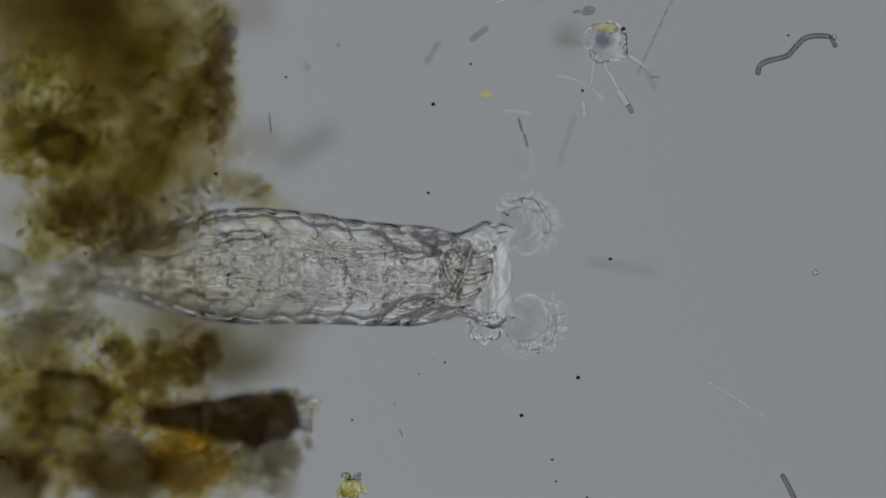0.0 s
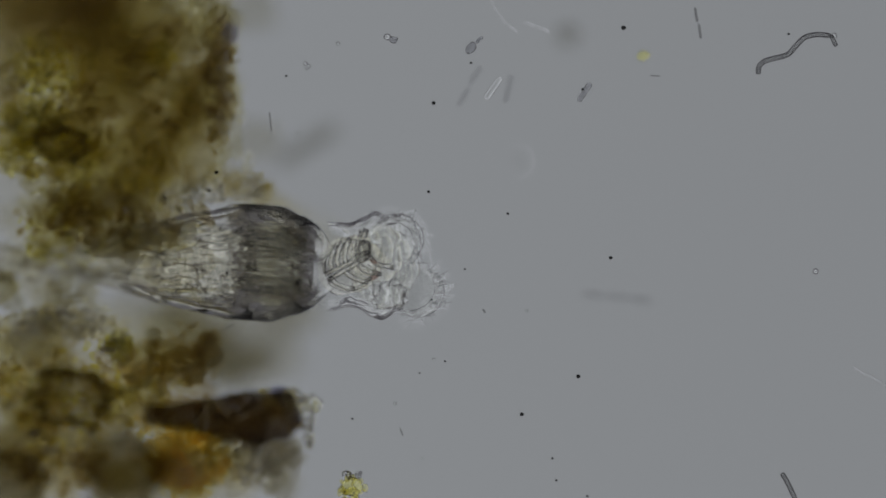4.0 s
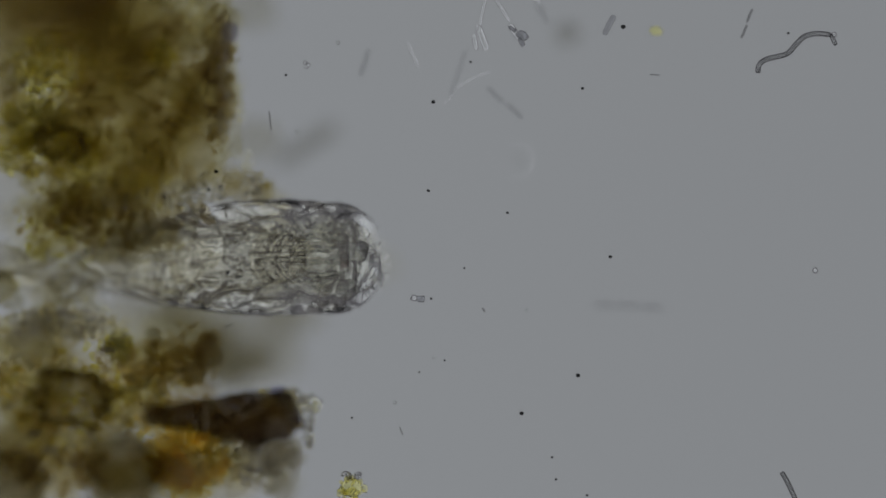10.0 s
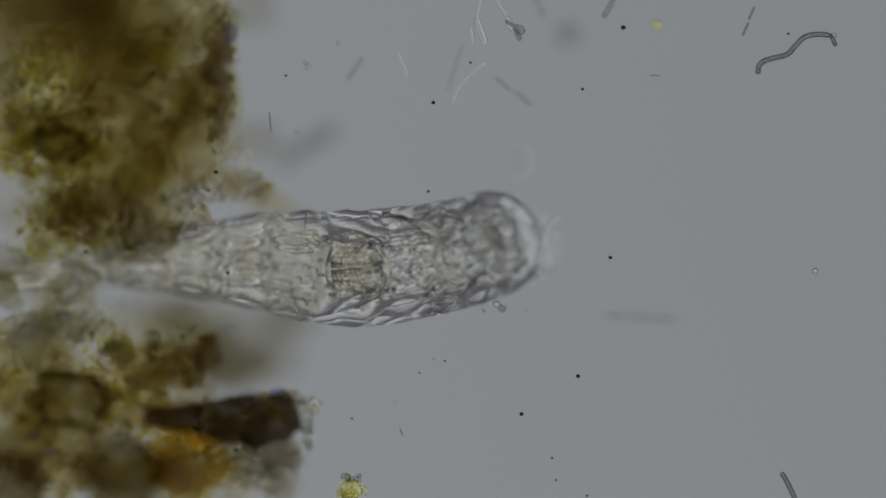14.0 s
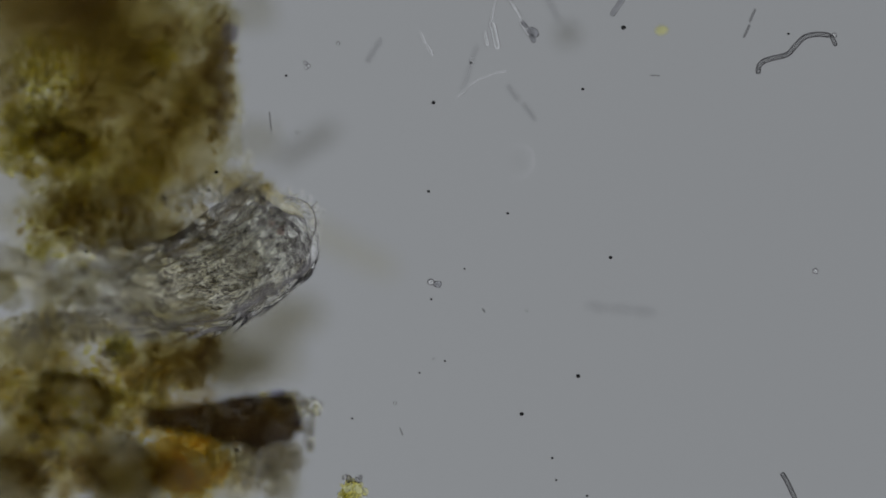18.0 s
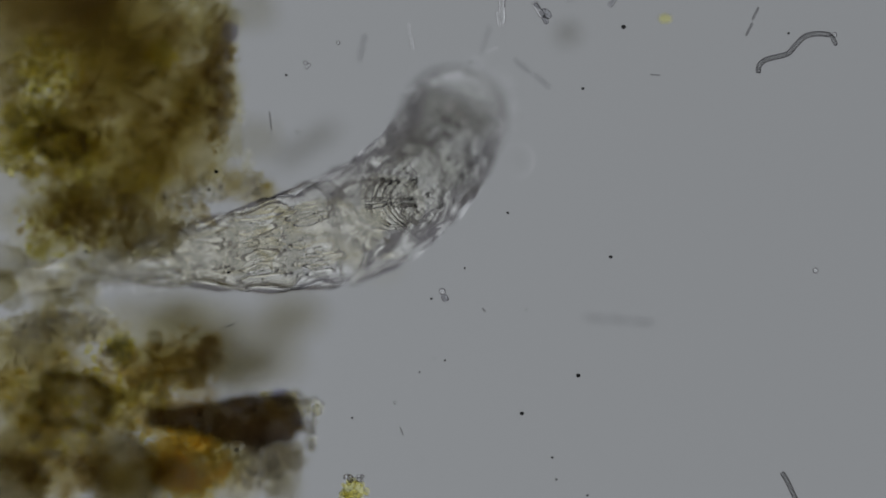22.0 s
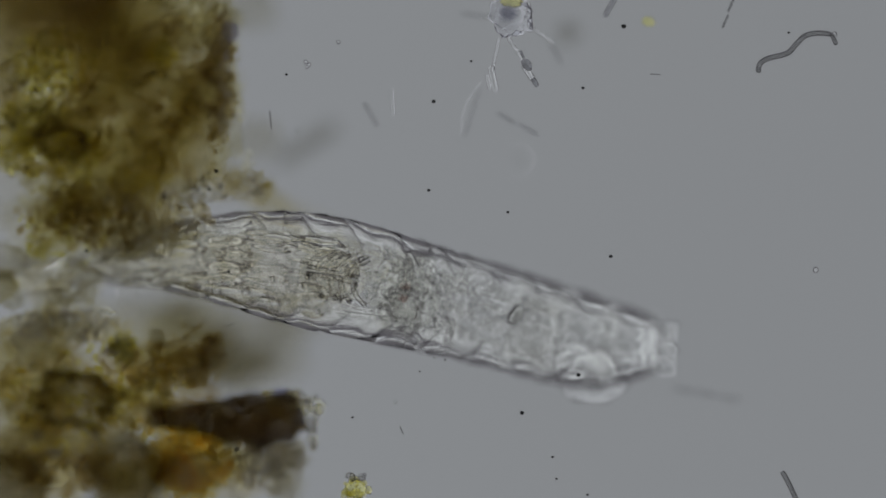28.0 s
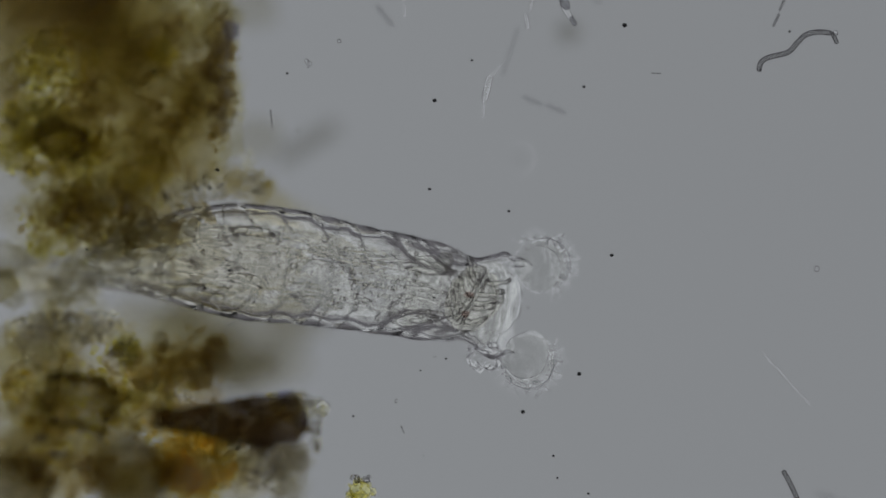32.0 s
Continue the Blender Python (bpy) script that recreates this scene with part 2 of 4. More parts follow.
segments = []
for i, w in enumerate(WIDTH):
    ob = part("body_segment", sleeve(i, 150, i), rear_skin if i < 5 else trunk_skin if i < 8 else neck_skin if i < 11 else snout_skin, rotifer)
    segments.append(ob)
    if i >= 2:
        part("tissue_layer", tissue_sheet(80 if i < 10 else 100, girth(i - 1) * 0.86, i, 11 if i < 7 else 8 if i < 9 else 7 if i < 12 else 6.5, (0.3, 0.6) if i < 7 else (0.5, 0.9) if i < 9 else (0.7, 1.0) if i < 12 else (0.6, 0.6), crease=0 if i < 7 else 1), sheet_skin if i < 9 else fold_skin, ob, "", pose(0, 0, -0.0035 + 0.00037 * ((i * 5) % 14)))
    if i in (6, 8, 9, 11):
        part("tissue_layer", tissue_sheet(60, girth(i - 1) * 0.8, i + 30, 5, (1.1, 0.35)), sheet_skin, ob, "", pose(0, 0, -0.0045 - 0.00031 * i))
    rnd = random.Random(i + 40)
    if 1 <= i <= 11:
        tagged(part("granule_layer", flat(beads(60, 56, w * 0.4, w * 0.2, 2.5, 6.5, i), 0.4), bead_skin, ob), kind="stuff")
        for j in range(13):
            a = j / 13 * math.tau + rnd.uniform(-0.3, 0.3)
            r, half, thick = w * rnd.uniform(0.2, 0.38) * S, rnd.uniform(26, 56), rnd.uniform(1.1, 2.4) if i < 7 else rnd.uniform(0.6, 1.4)
            xs = [-half, -half / 2, 0, half / 2, half]
            part("muscle_band", flat(tube([Vector((x * S, r * math.cos(a) + rnd.uniform(-4, 4) * S, r * math.sin(a))) for x in xs], [k * thick * S for k in (1, 3, 4, 3, 1)], 12), 0.3), band_skin, ob)
    if i in (5, 8):
        r = girth(i - 0.6) * 0.45 * S
        ring = tube([Vector(((18 + 5 * math.sin(a * 3 + i)) * S, r * math.cos(a), r * math.sin(a))) for a in (k / 40 * math.tau for k in range(41))], [(2.2 + 0.8 * math.sin(k * 0.9)) * S for k in range(41)], 6)
        part("ring_muscle", ring, band_skin, ob, "thin clear muscle ring")

stomach = part("stomach", lump(120 * S, 58 * S, 50 * S, 3, 0.3), gut, rotifer, "faintly brownish granular stomach")
intestine = part("intestine", lump(100 * S, 42 * S, 40 * S, 5, 0.3), gut, rotifer, "faintly brownish tapering intestine")
mastax = part("mastax", lump(58 * S, 50 * S, 44 * S, 7, 0.1), organ, rotifer, "round muscular jaw bulb")
for side in (-1, 1):
    bm = bmesh.new()
    for j in range(5):
        x = -34 + 17 * j + 5 * math.sin(j * 2.3 + side)
        tube([Vector((x * S + 3 * S * k * k, side * (5 + 12 * k) * S, 4 * S)) for k in range(4)], [4.4 * S] * 4, 8, bm)
    tube([Vector((-46 * S, side * 6 * S, 6 * S)), Vector((0, side * 4 * S, 8 * S)), Vector((46 * S, side * 6 * S, 6 * S))], [4.2 * S] * 3, 8, bm)
    tube([Vector((46 * math.cos(a) * S, side * 42 * math.sin(a) * S, 2 * S)) for a in (0.15 + 0.28 * q for q in range(11))], [3 * S] * 11, 6, bm)
    part("jaw", bm, jaw_skin, mastax, "ridged half-moon jaw plate")
eyes = [part("eyespot", lump(8 * S, 6 * S, 6 * S, 11 + s, 0.15, sub=2), eye_red, rotifer, "small rust red eyespot") for s in (0, 1)]
antenna = part("antenna", capsule(40, 26), feeler, rotifer, "short clear ring-ended feeler")

lobes = []
for side in (1, -1):
    lobe = part("corona_lobe", lump(46 * S, 50 * S, 40 * S, 20 + side, 0.1, 1.5), head_skin, rotifer, "clear round wheel lobe fringed with cilia")
    rim = bmesh.new()
    tube([Vector((42 * math.cos(a) * S, 42 * math.sin(a) * S, 12 * S)) for a in (side * (-1.2 + q * 0.2) for q in range(17))], [(3 + 7 * math.sin(q / 16 * math.pi)) * S for q in range(17)], 8, rim)
    part("rim", rim, tip_skin, lobe, "thickened clear rim")
    rnd = random.Random(70 + side)
    for tuft in range(6):
        bm = bmesh.new()
        for j in range(7):
            a = side * (-1.3 + (tuft * 7 + j) / 42 * 3.4 + rnd.uniform(-0.06, 0.06))
            out, lean, up, base = rnd.uniform(10, 30), rnd.uniform(-20, 20), rnd.uniform(-26, 26), rnd.uniform(-48, 48)
            c, q0 = math.cos(a), math.sin(a)
            pts = [Vector(((42 + q * out) * c * S - lean * q * q * q0 * S, (42 + q * out) * q0 * S + lean * q * q * c * S, (base + up * q) * S)) for q in (0, 0.33, 0.66, 1)]
            tube(pts, [4.4 * S, 4 * S, 3 * S, 1.4 * S], 5, bm)
        tagged(part("cilia", bm, hair_skin, lobe, "tuft of fine beating hairs"), kind="stuff")
    lobes.append(lobe)
for lobe in lobes:
    part("tissue_layer", tissue_sheet(84, 88, 50 + lobes.index(lobe), 3, oval=True), sheet_skin, lobe, "", pose(0, 0, 0.004 - 0.011 * lobes.index(lobe)))


def flare(length, seed):
    """The collar of the head: soft and flattened, it widens forwards along x, with a notch in front."""
    bm = bmesh.new()
    rings, around = 30, 96
    outer, inner = [], []
    for i in range(rings):
        u = i / (rings - 1) * 2 - 1
        wide = 72 + 13 * (u + 1) + 5 * math.sin(u * 5) - 30 * max(0, u - 0.3) ** 2
        wall = 9 * min(1, (1 - abs(u)) * 2 + 0.05)
        out, into = [], []
        for j in range(around):
            a = j / around * math.tau
            c, q = math.cos(a), math.sin(a)
            k = 1 + 0.1 * noise.noise(Vector((u * 3 + seed, c * 2.2, q * 2.2)))
            w = wall * (1 + 0.4 * noise.noise(Vector((u * 9 + seed, c * 5, q * 5))))
            x = u * length / 2 - 26 * max(0, u) ** 2 * (1 - abs(c))
            out.append(bm.verts.new((x * S, wide * k * c * S, wide * k * 0.7 * q * S)))
            into.append(bm.verts.new((x * S, (wide * k - w) * c * S, (wide * k * 0.7 - w) * q * S)))
        outer.append(out), inner.append(into)
    for a, b, c, d in zip(outer, outer[1:], inner, inner[1:]):
        for j in range(around):
            p = (j + 1) % around
            bm.faces.new((a[j], a[p], b[p], b[j]))
            bm.faces.new((d[j], d[p], c[p], c[j]))
    return bm


collar = part("collar", flare(136, 31), neck_skin, rotifer, "clear collar widening to the wheel lobes")
head = part("head", lump(60 * S, 66 * S, 52 * S, 31, 0.2, 1.4), head_skin, rotifer, "clear folded head between the wheel lobes")
tagged(part("granule_layer", beads(24, 50, 60, 40, 2, 5, 77), bead_skin, head), kind="stuff")
part("tissue_layer", tissue_sheet(110, 150, 60, 10, (0.9, 0.4), True), sheet_skin, head, "", pose(0, 0, 0.0085))
part("tissue_layer", tissue_sheet(100, 160, 61, 7, (0.8, 0.5), True), sheet_skin, head, "", pose(-0.004, 0, -0.004))
for j in range(5):
    a = j / 5 * math.tau + 0.4
    part("tip_lobe", tube([Vector(((52 + 22 * q) * S, (26 + 12 * q) * math.cos(a) * S, (26 + 12 * q) * math.sin(a) * S)) for q in (0, 0.4, 0.8, 1.2, 1.5)], [k * S for k in (9, 13, 13, 10, 4)], 8), tip_skin, segments[13], "clear claw-like lobe")
fold = part("collar_fold", lump(62 * S, 46 * S, 46 * S, 33, 0.25), tip_skin, rotifer, "knobbly fold of skin under the head")


knob = part("collar_knob", lump(30 * S, 24 * S, 22 * S, 37, 0.5, 2.2, 4), tip_skin, rotifer, "knobbly fold of skin beside the head")


def spine(points, n=40):
    """Places along a smooth curve through the given ones."""
    q = [Vector(p) for p in points]
    q = [2 * q[0] - q[1], *q, 2 * q[-1] - q[-2]]
    line = []
    for a, b, c, d in zip(q, q[1:], q[2:], q[3:]):
        for i in range(n):
            u = i / n
            line.append(0.5 * (2 * b + (c - a) * u + (2 * a - 5 * b + 4 * c - d) * u * u + (3 * b - a - 3 * c + d) * u ** 3))
    line.append(q[-2])
    return [at(p.x, p.y, (p.z - 5) / 1000) for p in line]


def along(line, run, goal):
    """The pose on the line after goal metres, x along it."""
    over = goal - min(max(goal, 0.0), run[-1])
    goal = min(max(goal, 0.0), run[-1])
    i = max(1, next((i for i, r in enumerate(run) if r >= goal - 1e-9), len(run) - 1))
    a, b = line[i - 1], line[i]
    lo, hi = line[max(0, i - 8)], line[min(len(line) - 1, i + 7)]
    x = (hi - lo).normalized()
    y = Vector((0, 0, 1)).cross(x).normalized()
    m = Matrix((x, y, x.cross(y))).transposed().to_4x4()
    m.translation = a.lerp(b, (goal - run[i - 1]) / max(1e-9, run[i] - run[i - 1])) + x * over
    return m


def rotifer_motion():
    # seconds, foremost ring, how far the neck is drawn out, how open the wheels are, spine from the hidden tail forwards (x, y, height)
    rows = [
        (0, 11, 1, 1, [(150, 482, -24), (300, 470, -10), (500, 470, 0), (680, 484, 0), (805, 484, 0)]),
        (1, 11, 1, 1, [(150, 482, -24), (300, 470, -10), (500, 470, 0), (680, 484, 0), (807, 486, 0)]),
        (2, 11, 1, 1, [(150, 482, -24), (300, 470, -10), (500, 470, 0), (680, 484, 0), (805, 486, 0)]),
        (3, 11, 1, 1, [(150, 482, -24), (300, 470, -10), (500, 470, 0), (680, 484, 0), (807, 484, 0)]),
        (3.5, 11, 1, 1, [(150, 482, -24), (300, 470, -10), (500, 470, 0), (680, 484, 0), (800, 483, 0)]),
        (4.4, 6, 1, 0, [(80, 450, -32), (200, 452, -18), (320, 458, 0), (450, 462, 0), (560, 465, 0)]),
        (5.5, 5, 1, 0, [(20, 470, 0), (110, 468, 0), (200, 466, -20), (300, 462, -20), (390, 450, -20)]),
        (6, 5, 1, 0, [(-60, 484, -60), (20, 484, -60), (110, 480, -60), (210, 474, -60), (298, 462, -60)]),
        (7, 5, 1, 0, [(-60, 488, -60), (20, 488, -60), (110, 484, -60), (210, 478, -60), (298, 466, -60)]),
        (7.5, 5, 1, 0, [(-20, 488, -50), (60, 486, -50), (150, 482, -50), (250, 474, -50), (335, 462, -50)]),
        (8, 5.2, 1, 0, [(40, 490, -30), (120, 488, -30), (220, 480, -30), (320, 460, -30), (412, 446, -30)]),
        (8.5, 5.6, 1, 0, [(70, 492, -22), (160, 490, -22), (270, 482, -22), (380, 466, -22), (475, 458, -22)]),
        (9, 6.2, 1, 0, [(90, 492, -15), (200, 490, -15), (310, 480, -15), (430, 466, -15), (538, 466, -15)]),
        (10, 8, 0.8, 0, [(110, 478, -32), (240, 470, -18), (380, 460, -8), (520, 457, -6), (664, 460, -4)]),
        (11, 13, 0.4, 0, [(130, 482, -24), (280, 462, -12), (450, 466, 0), (610, 468, 0), (780, 465, 0)]),
        (12, 13, 0.42, 0, [(130, 482, -24), (330, 467, -8), (530, 472, 0), (720, 470, 0), (892, 450, 0)]),
        (12.5, 11.5, 0.6, 0.1, [(130, 482, -24), (350, 468, -8), (550, 474, 0), (730, 470, 0), (895, 445, 10)]),
        (13, 9, 0.9, 0.15, [(130, 482, -24), (400, 462, -14), (600, 477, 0), (760, 462, 5), (890, 440, 22)]),
        (14, 9, 0.9, 0.2, [(130, 482, -24), (400, 462, -14), (620, 475, 0), (780, 455, 8), (930, 415, 28)]),
        (14.5, 9, 0.9, 0.2, [(130, 482, -24), (400, 462, -14), (620, 475, 0), (780, 458, 8), (918, 425, 28)]),
        (15.5, 7.8, 0.8, 0.05, [(120, 450, -32), (300, 468, -18), (470, 472, 0), (630, 450, 5), (780, 430, 10)]),
        (16.5, 6.6, 1, 0, [(110, 470, -32), (250, 480, -18), (390, 480, 0), (520, 462, 0), (650, 438, 0)]),
        (17, 6.2, 1, 0, [(110, 490, -32), (230, 505, -18), (350, 500, 0), (460, 455, 0), (552, 400, 0)]),
        (18, 6.2, 1, 0, [(110, 495, -32), (230, 512, -18), (350, 500, 0), (455, 434, 0), (526, 360, 0)]),
        (19, 6.8, 1, 0, [(120, 490, -32), (250, 508, -18), (390, 485, 0), (520, 395, 0), (630, 294, 0)]),
        (20, 7.4, 1, 0, [(130, 482, -24), (300, 485, 0), (450, 455, 0), (590, 366, 0), (702, 278, 10)]),
        (21, 8.6, 1, 0.1, [(140, 482, -24), (340, 467, -8), (520, 432, -6), (680, 365, -4), (790, 285, 22), (835, 225, 42)]),
        (22, 9, 1, 0.2, [(150, 482, -24), (350, 454, -8), (510, 430, 0), (650, 385, -12), (760, 290, 12), (825, 165, 52)]),
        (23, 9, 1, 0.2, [(150, 482, -24), (350, 454, -8), (510, 432, 0), (650, 385, -12), (760, 290, 12), (822, 165, 52)]),
        (24, 9.6, 1, 0.1, [(150, 482, -24), (350, 461, -8), (520, 450, 0), (665, 412, -10), (795, 318, 10), (885, 195, 36)]),
        (24.5, 13, 1, 0, [(150, 482, -24), (350, 464, -8), (520, 442, 0), (700, 375, 0), (860, 275, 0), (1018, 178, 0)]),
        (25, 13, 1, 0, [(150, 482, -24), (350, 461, -8), (550, 455, 0), (700, 440, 0), (850, 408, -8), (980, 370, -12), (1092, 320, -15)]),
        (25.5, 13, 1, 0, [(150, 482, -24), (350, 461, -8), (550, 460, 0), (700, 462, 0), (850, 465, -10), (980, 468, -16), (1095, 470, -20)]),
        (26.5, 13, 1, 0, [(150, 482, -24), (350, 461, -8), (550, 475, 0), (700, 505, -2), (850, 535, -12), (980, 562, -18), (1105, 580, -22)]),
        (27.5, 13, 1, 0, [(150, 482, -24), (350, 461, -8), (550, 485, 0), (700, 525, -4), (850, 568, -16), (980, 605, -22), (1112, 640, -26)]),
        (28, 13, 1, 0, [(150, 482, -24), (350, 459, -8), (550, 482, 0), (720, 522, -4), (880, 564, -16), (1030, 604, -22), (1180, 618, -26)]),
        (28.5, 13, 1, 0, [(150, 482, -24), (350, 456, -8), (550, 480, 0), (730, 525, -4), (900, 578, -14), (1060, 632, -20), (1210, 650, -22)]),
        (29, 13, 1, 0, [(150, 482, -24), (350, 456, -8), (550, 480, 0), (730, 535, 0), (900, 600, -14), (1060, 665, -20), (1212, 692, -22)]),
        (29.5, 13, 1, 0, [(140, 482, -24), (340, 457, -8), (540, 490, 0), (710, 555, 0), (880, 645, -14), (1030, 720, -20), (1180, 748, -22)]),
        (30, 13, 0.9, 0, [(140, 482, -24), (340, 459, -8), (540, 502, 0), (700, 570, 0), (880, 675, -14), (1010, 738, -20), (1118, 752, -22)]),
        (30.5, 10, 1, 0.1, [(140, 482, -24), (340, 459, -8), (540, 502, 0), (700, 570, 0), (870, 665, -4), (1030, 735, -6)]),
        (31, 10, 1, 0.25, [(140, 482, -24), (340, 460, -8), (540, 502, 0), (700, 560, 0), (862, 645, 0), (1006, 716, 0)]),
        (31.3, 10, 1, 0.5, [(140, 482, -24), (340, 461, -8), (540, 496, 0), (700, 530, 0), (830, 565, 0), (950, 595, 0)]),
        (31.6, 11, 1, 0.92, [(140, 482, -24), (320, 460, -8), (500, 478, 0), (660, 503, 0), (750, 519, 0), (832, 535, 0)]),
        (32, 11, 1, 1, [(140, 482, -24), (300, 460, -8), (500, 475, 0), (650, 500, 0), (740, 516, 0), (820, 532, 0)])]
    poses = []
    for t, k, reach, wide, points in rows:
        line = spine(points)
        run = [0.0]
        for a, b in zip(line, line[1:]):
            run.append(run[-1] + (b - a).length)
        step = run[-1] / (7 + reach * (k - 7) if k > 7 else k)
        poses.append((t, k, reach, wide, line, run, step))

    def place(i, p, shift=0.0):
        t, k, reach, wide, line, run, step = p
        u = i if i <= k else k - (0.55 if i < 11 else 0.7) * (i - k)
        if i > 11 and wide > 0.9:
            shift += 75
        return along(line, run, step * (u if u <= 7 else 7 + reach * (u - 7)) + shift * S)

    def front(p, ahead, side, up=0.0, turn=0.0):
        return along(p[4], p[5], p[5][-1] + ahead * S) @ Matrix.Translation((0, side * S, up * S)) @ pose(0, 0, 0, 0, 0, turn)

    def tucked(p, open_at, side, back=-64):
        """From the place inside the neck, drawn in, to the one at the open wheel."""
        a, b = place((7.9 if p[2] > 0.7 else 10.6) if p[1] > 10 else min(p[1], 9.6), p, back) @ Matrix.Translation((0, side * S, 0)), open_at
        m = a.to_quaternion().slerp(b.to_quaternion(), p[3]).to_matrix().to_4x4()
        m.translation = a.translation.lerp(b.translation, p[3])
        return m

    for i, ob in enumerate(segments):
        # a ring's middle lies behind its front
        walk(ob, [(p[0], place(i, p, -71)) for p in poses])
    walk(mastax, [(p[0], place(p[1], p, 12) @ pose(0, 0, 0.005, 0, 0, 70) if p[3] > 0.9 else place(6.1 if 21.5 < p[0] < 24.6 else min(5.5, p[1] - 2), p) @ (pose(0, 0, 0.009, 0, 0, -34) if 20.5 < p[0] < 24.6 else pose(0, 0, 0.006))) for p in poses])
    walk(stomach, [(p[0], place(min(4.4, p[1] - 3), p)) for p in poses])
    walk(intestine, [(p[0], place(2.6, p)) for p in poses])
    walk(antenna, [(p[0], place(min(9.3, p[1] - 0.8), p, 58 if p[3] > 0.9 else 20) @ pose(0, (50 if p[3] > 0.9 else 12) * S, 30 * S, 0, 0, 70)) for p in poses])
    for s, ob in zip((-1, 1), eyes):
        walk(ob, [(p[0], tucked(p, front(p, 5, s * 16 - 10, 20), s * 10)) for p in poses])
    walk(head, [(p[0], tucked(p, front(p, 38, 0), 0)) for p in poses])
    walk(collar, [(p[0], place(min(p[1] - 1.6, 7.6) if p[2] > 0.5 else 5, p) if p[3] < 0.4 else tucked(p, front(p, 38, 0), 0)) for p in poses])
    walk(fold, [(p[0], place(11.4, p) @ pose(0, (-22 if p[0] < 28 else -56) * S, -0.006) if p[1] > 12 and p[2] > 0.7 else place(min(p[1] - 1, 7), p) @ pose(0, -20 * S, -0.01)) for p in poses])
    walk(knob, [(p[0], tucked(p, front(p, 54, -92), -20)) for p in poses])
    for s, ob in zip((1, -1), lobes):
        # the hairs flicker while the wheels are open
        beat = []
        for p, q in zip(poses, poses[1:] + [None]):
            n = 1 if q is None or min(p[3], q[3]) < 0.9 else max(1, round((q[0] - p[0]) / 0.2))
            for j in range(n):
                t = p[0] + (q[0] - p[0]) * j / n if q else p[0]
                m = tucked(p, front(p, 122 + 8 * (s < 0), s * 84, 0, s * 28), s * 12, -70 - s * 30)
                beat.append((t, m @ pose(0, 0, 0, 6 * math.sin(t * 23) * p[3], 0, 5 * math.sin(t * 31) * p[3])))
        walk(ob, beat)


# ---- detritus
def scatter(parent, name, n, cx, cy, rx, ry, low, high, heights, materials, seed, rough=0.45, sub=3):
    """Uneven flakes strewn over an oval of the plan."""
    rnd = random.Random(seed)
    for i in range(n):
        a, q = rnd.uniform(0, math.tau), math.sqrt(rnd.random())
        r = rnd.uniform(low, high)
        z = rnd.uniform(*heights)
        where = spot(cx + rx * q * math.cos(a), cy + ry * q * math.sin(a), z, rnd.uniform(0, 360))
        bm = lump(r * S * rnd.uniform(0.8, 1.4), r * S * rnd.uniform(0.6, 1.0), r * S * rnd.uniform(0.25, 0.5), seed + i * 1.7, rough, rnd.uniform(1.3, 2.4), sub)
        part(name, bm, rnd.choice(materials), parent, "", where)


def grains(parent, name, x, y, z, n, rx, ry, rz, low, high, material, seed, label=""):
    bm = beads(n, rx, ry, rz, low, high, seed, 1, 0.3)
    tagged(part(name, flat(bm, 0.4) if material in (glint_clear, glint_yellow) else bm, material, parent, label, spot(x, y, z)), kind="stuff")


def shard(length, height, thick, seed):
    """A broken sliver of plant matter along x, blunt in front and drawn out to a point behind; sizes in units of the plan's grid."""
    bm = bmesh.new()
    rows = []
    for i in range(61):
        u = i / 60
        ragged = [noise.noise(Vector((u * f, seed + k, 0))) for k in (0, 5) for f in (9, 30)]
        swell = min(1, 0.34 + 1.3 * u ** 1.5) * min(1, (1 - u) * 9 + 0.25)
        top, low = height / 2 * swell * (1 + 0.1 * ragged[0] + 0.1 * ragged[1]), -height / 2 * swell * (1 + 0.3 * ragged[2] + 0.16 * ragged[3]) * (1 - 0.35 * max(0, u - 0.72) / 0.28)
        ring = []
        for j in range(14):
            a = j / 14 * math.tau
            y = (top + low) / 2 + (top - low) / 2 * math.copysign(abs(math.cos(a)) ** 0.7, math.cos(a))
            ring.append(bm.verts.new(((u - 0.5) * length * S, y * S, thick / 2 * math.sin(a) * (0.8 + 0.4 * ragged[0]) * S)))
        rows.append(ring)
    for a, b in zip(rows, rows[1:]):
        for j in range(14):
            bm.faces.new((a[j], a[(j + 1) % 14], b[(j + 1) % 14], b[j]))
    bm.faces.new(rows[0][::-1]), bm.faces.new(rows[-1])
    return bm


upper = empty("detritus_mass", "large olive brown mass of decayed plant matter with yellow algae", "detritus", "detritus")
scatter(upper, "flake", 10, 100, 20, 210, 60, 60, 110, (-95, -65), [olive_dark], 21)
scatter(upper, "flake", 1, 40, 380, 90, 60, 60, 90, (-100, -85), [olive_mid, olive_grey], 23)
scatter(upper, "flake", 22, 90, 10, 210, 60, 40, 90, (-85, 80), [olive_dark, olive_dark, olive_mid], 1)
scatter(upper, "flake", 19, 275, 200, 105, 140, 40, 80, (-70, 60), [olive_dark, olive_dark, olive_mid], 2)
scatter(upper, "flake", 12, 60, 370, 110, 90, 14, 44, (-85, 60), [olive_mid, olive_grey, olive_mid], 3, 0.7)
scatter(upper, "flake", 40, 90, 180, 110, 120, 14, 50, (-60, 50), [olive_mid, olive_dark, olive_mid], 4)
scatter(upper, "flake", 26, 350, 70, 60, 110, 16, 46, (-60, 50), [olive_grey, olive_mid, olive_grey], 5)
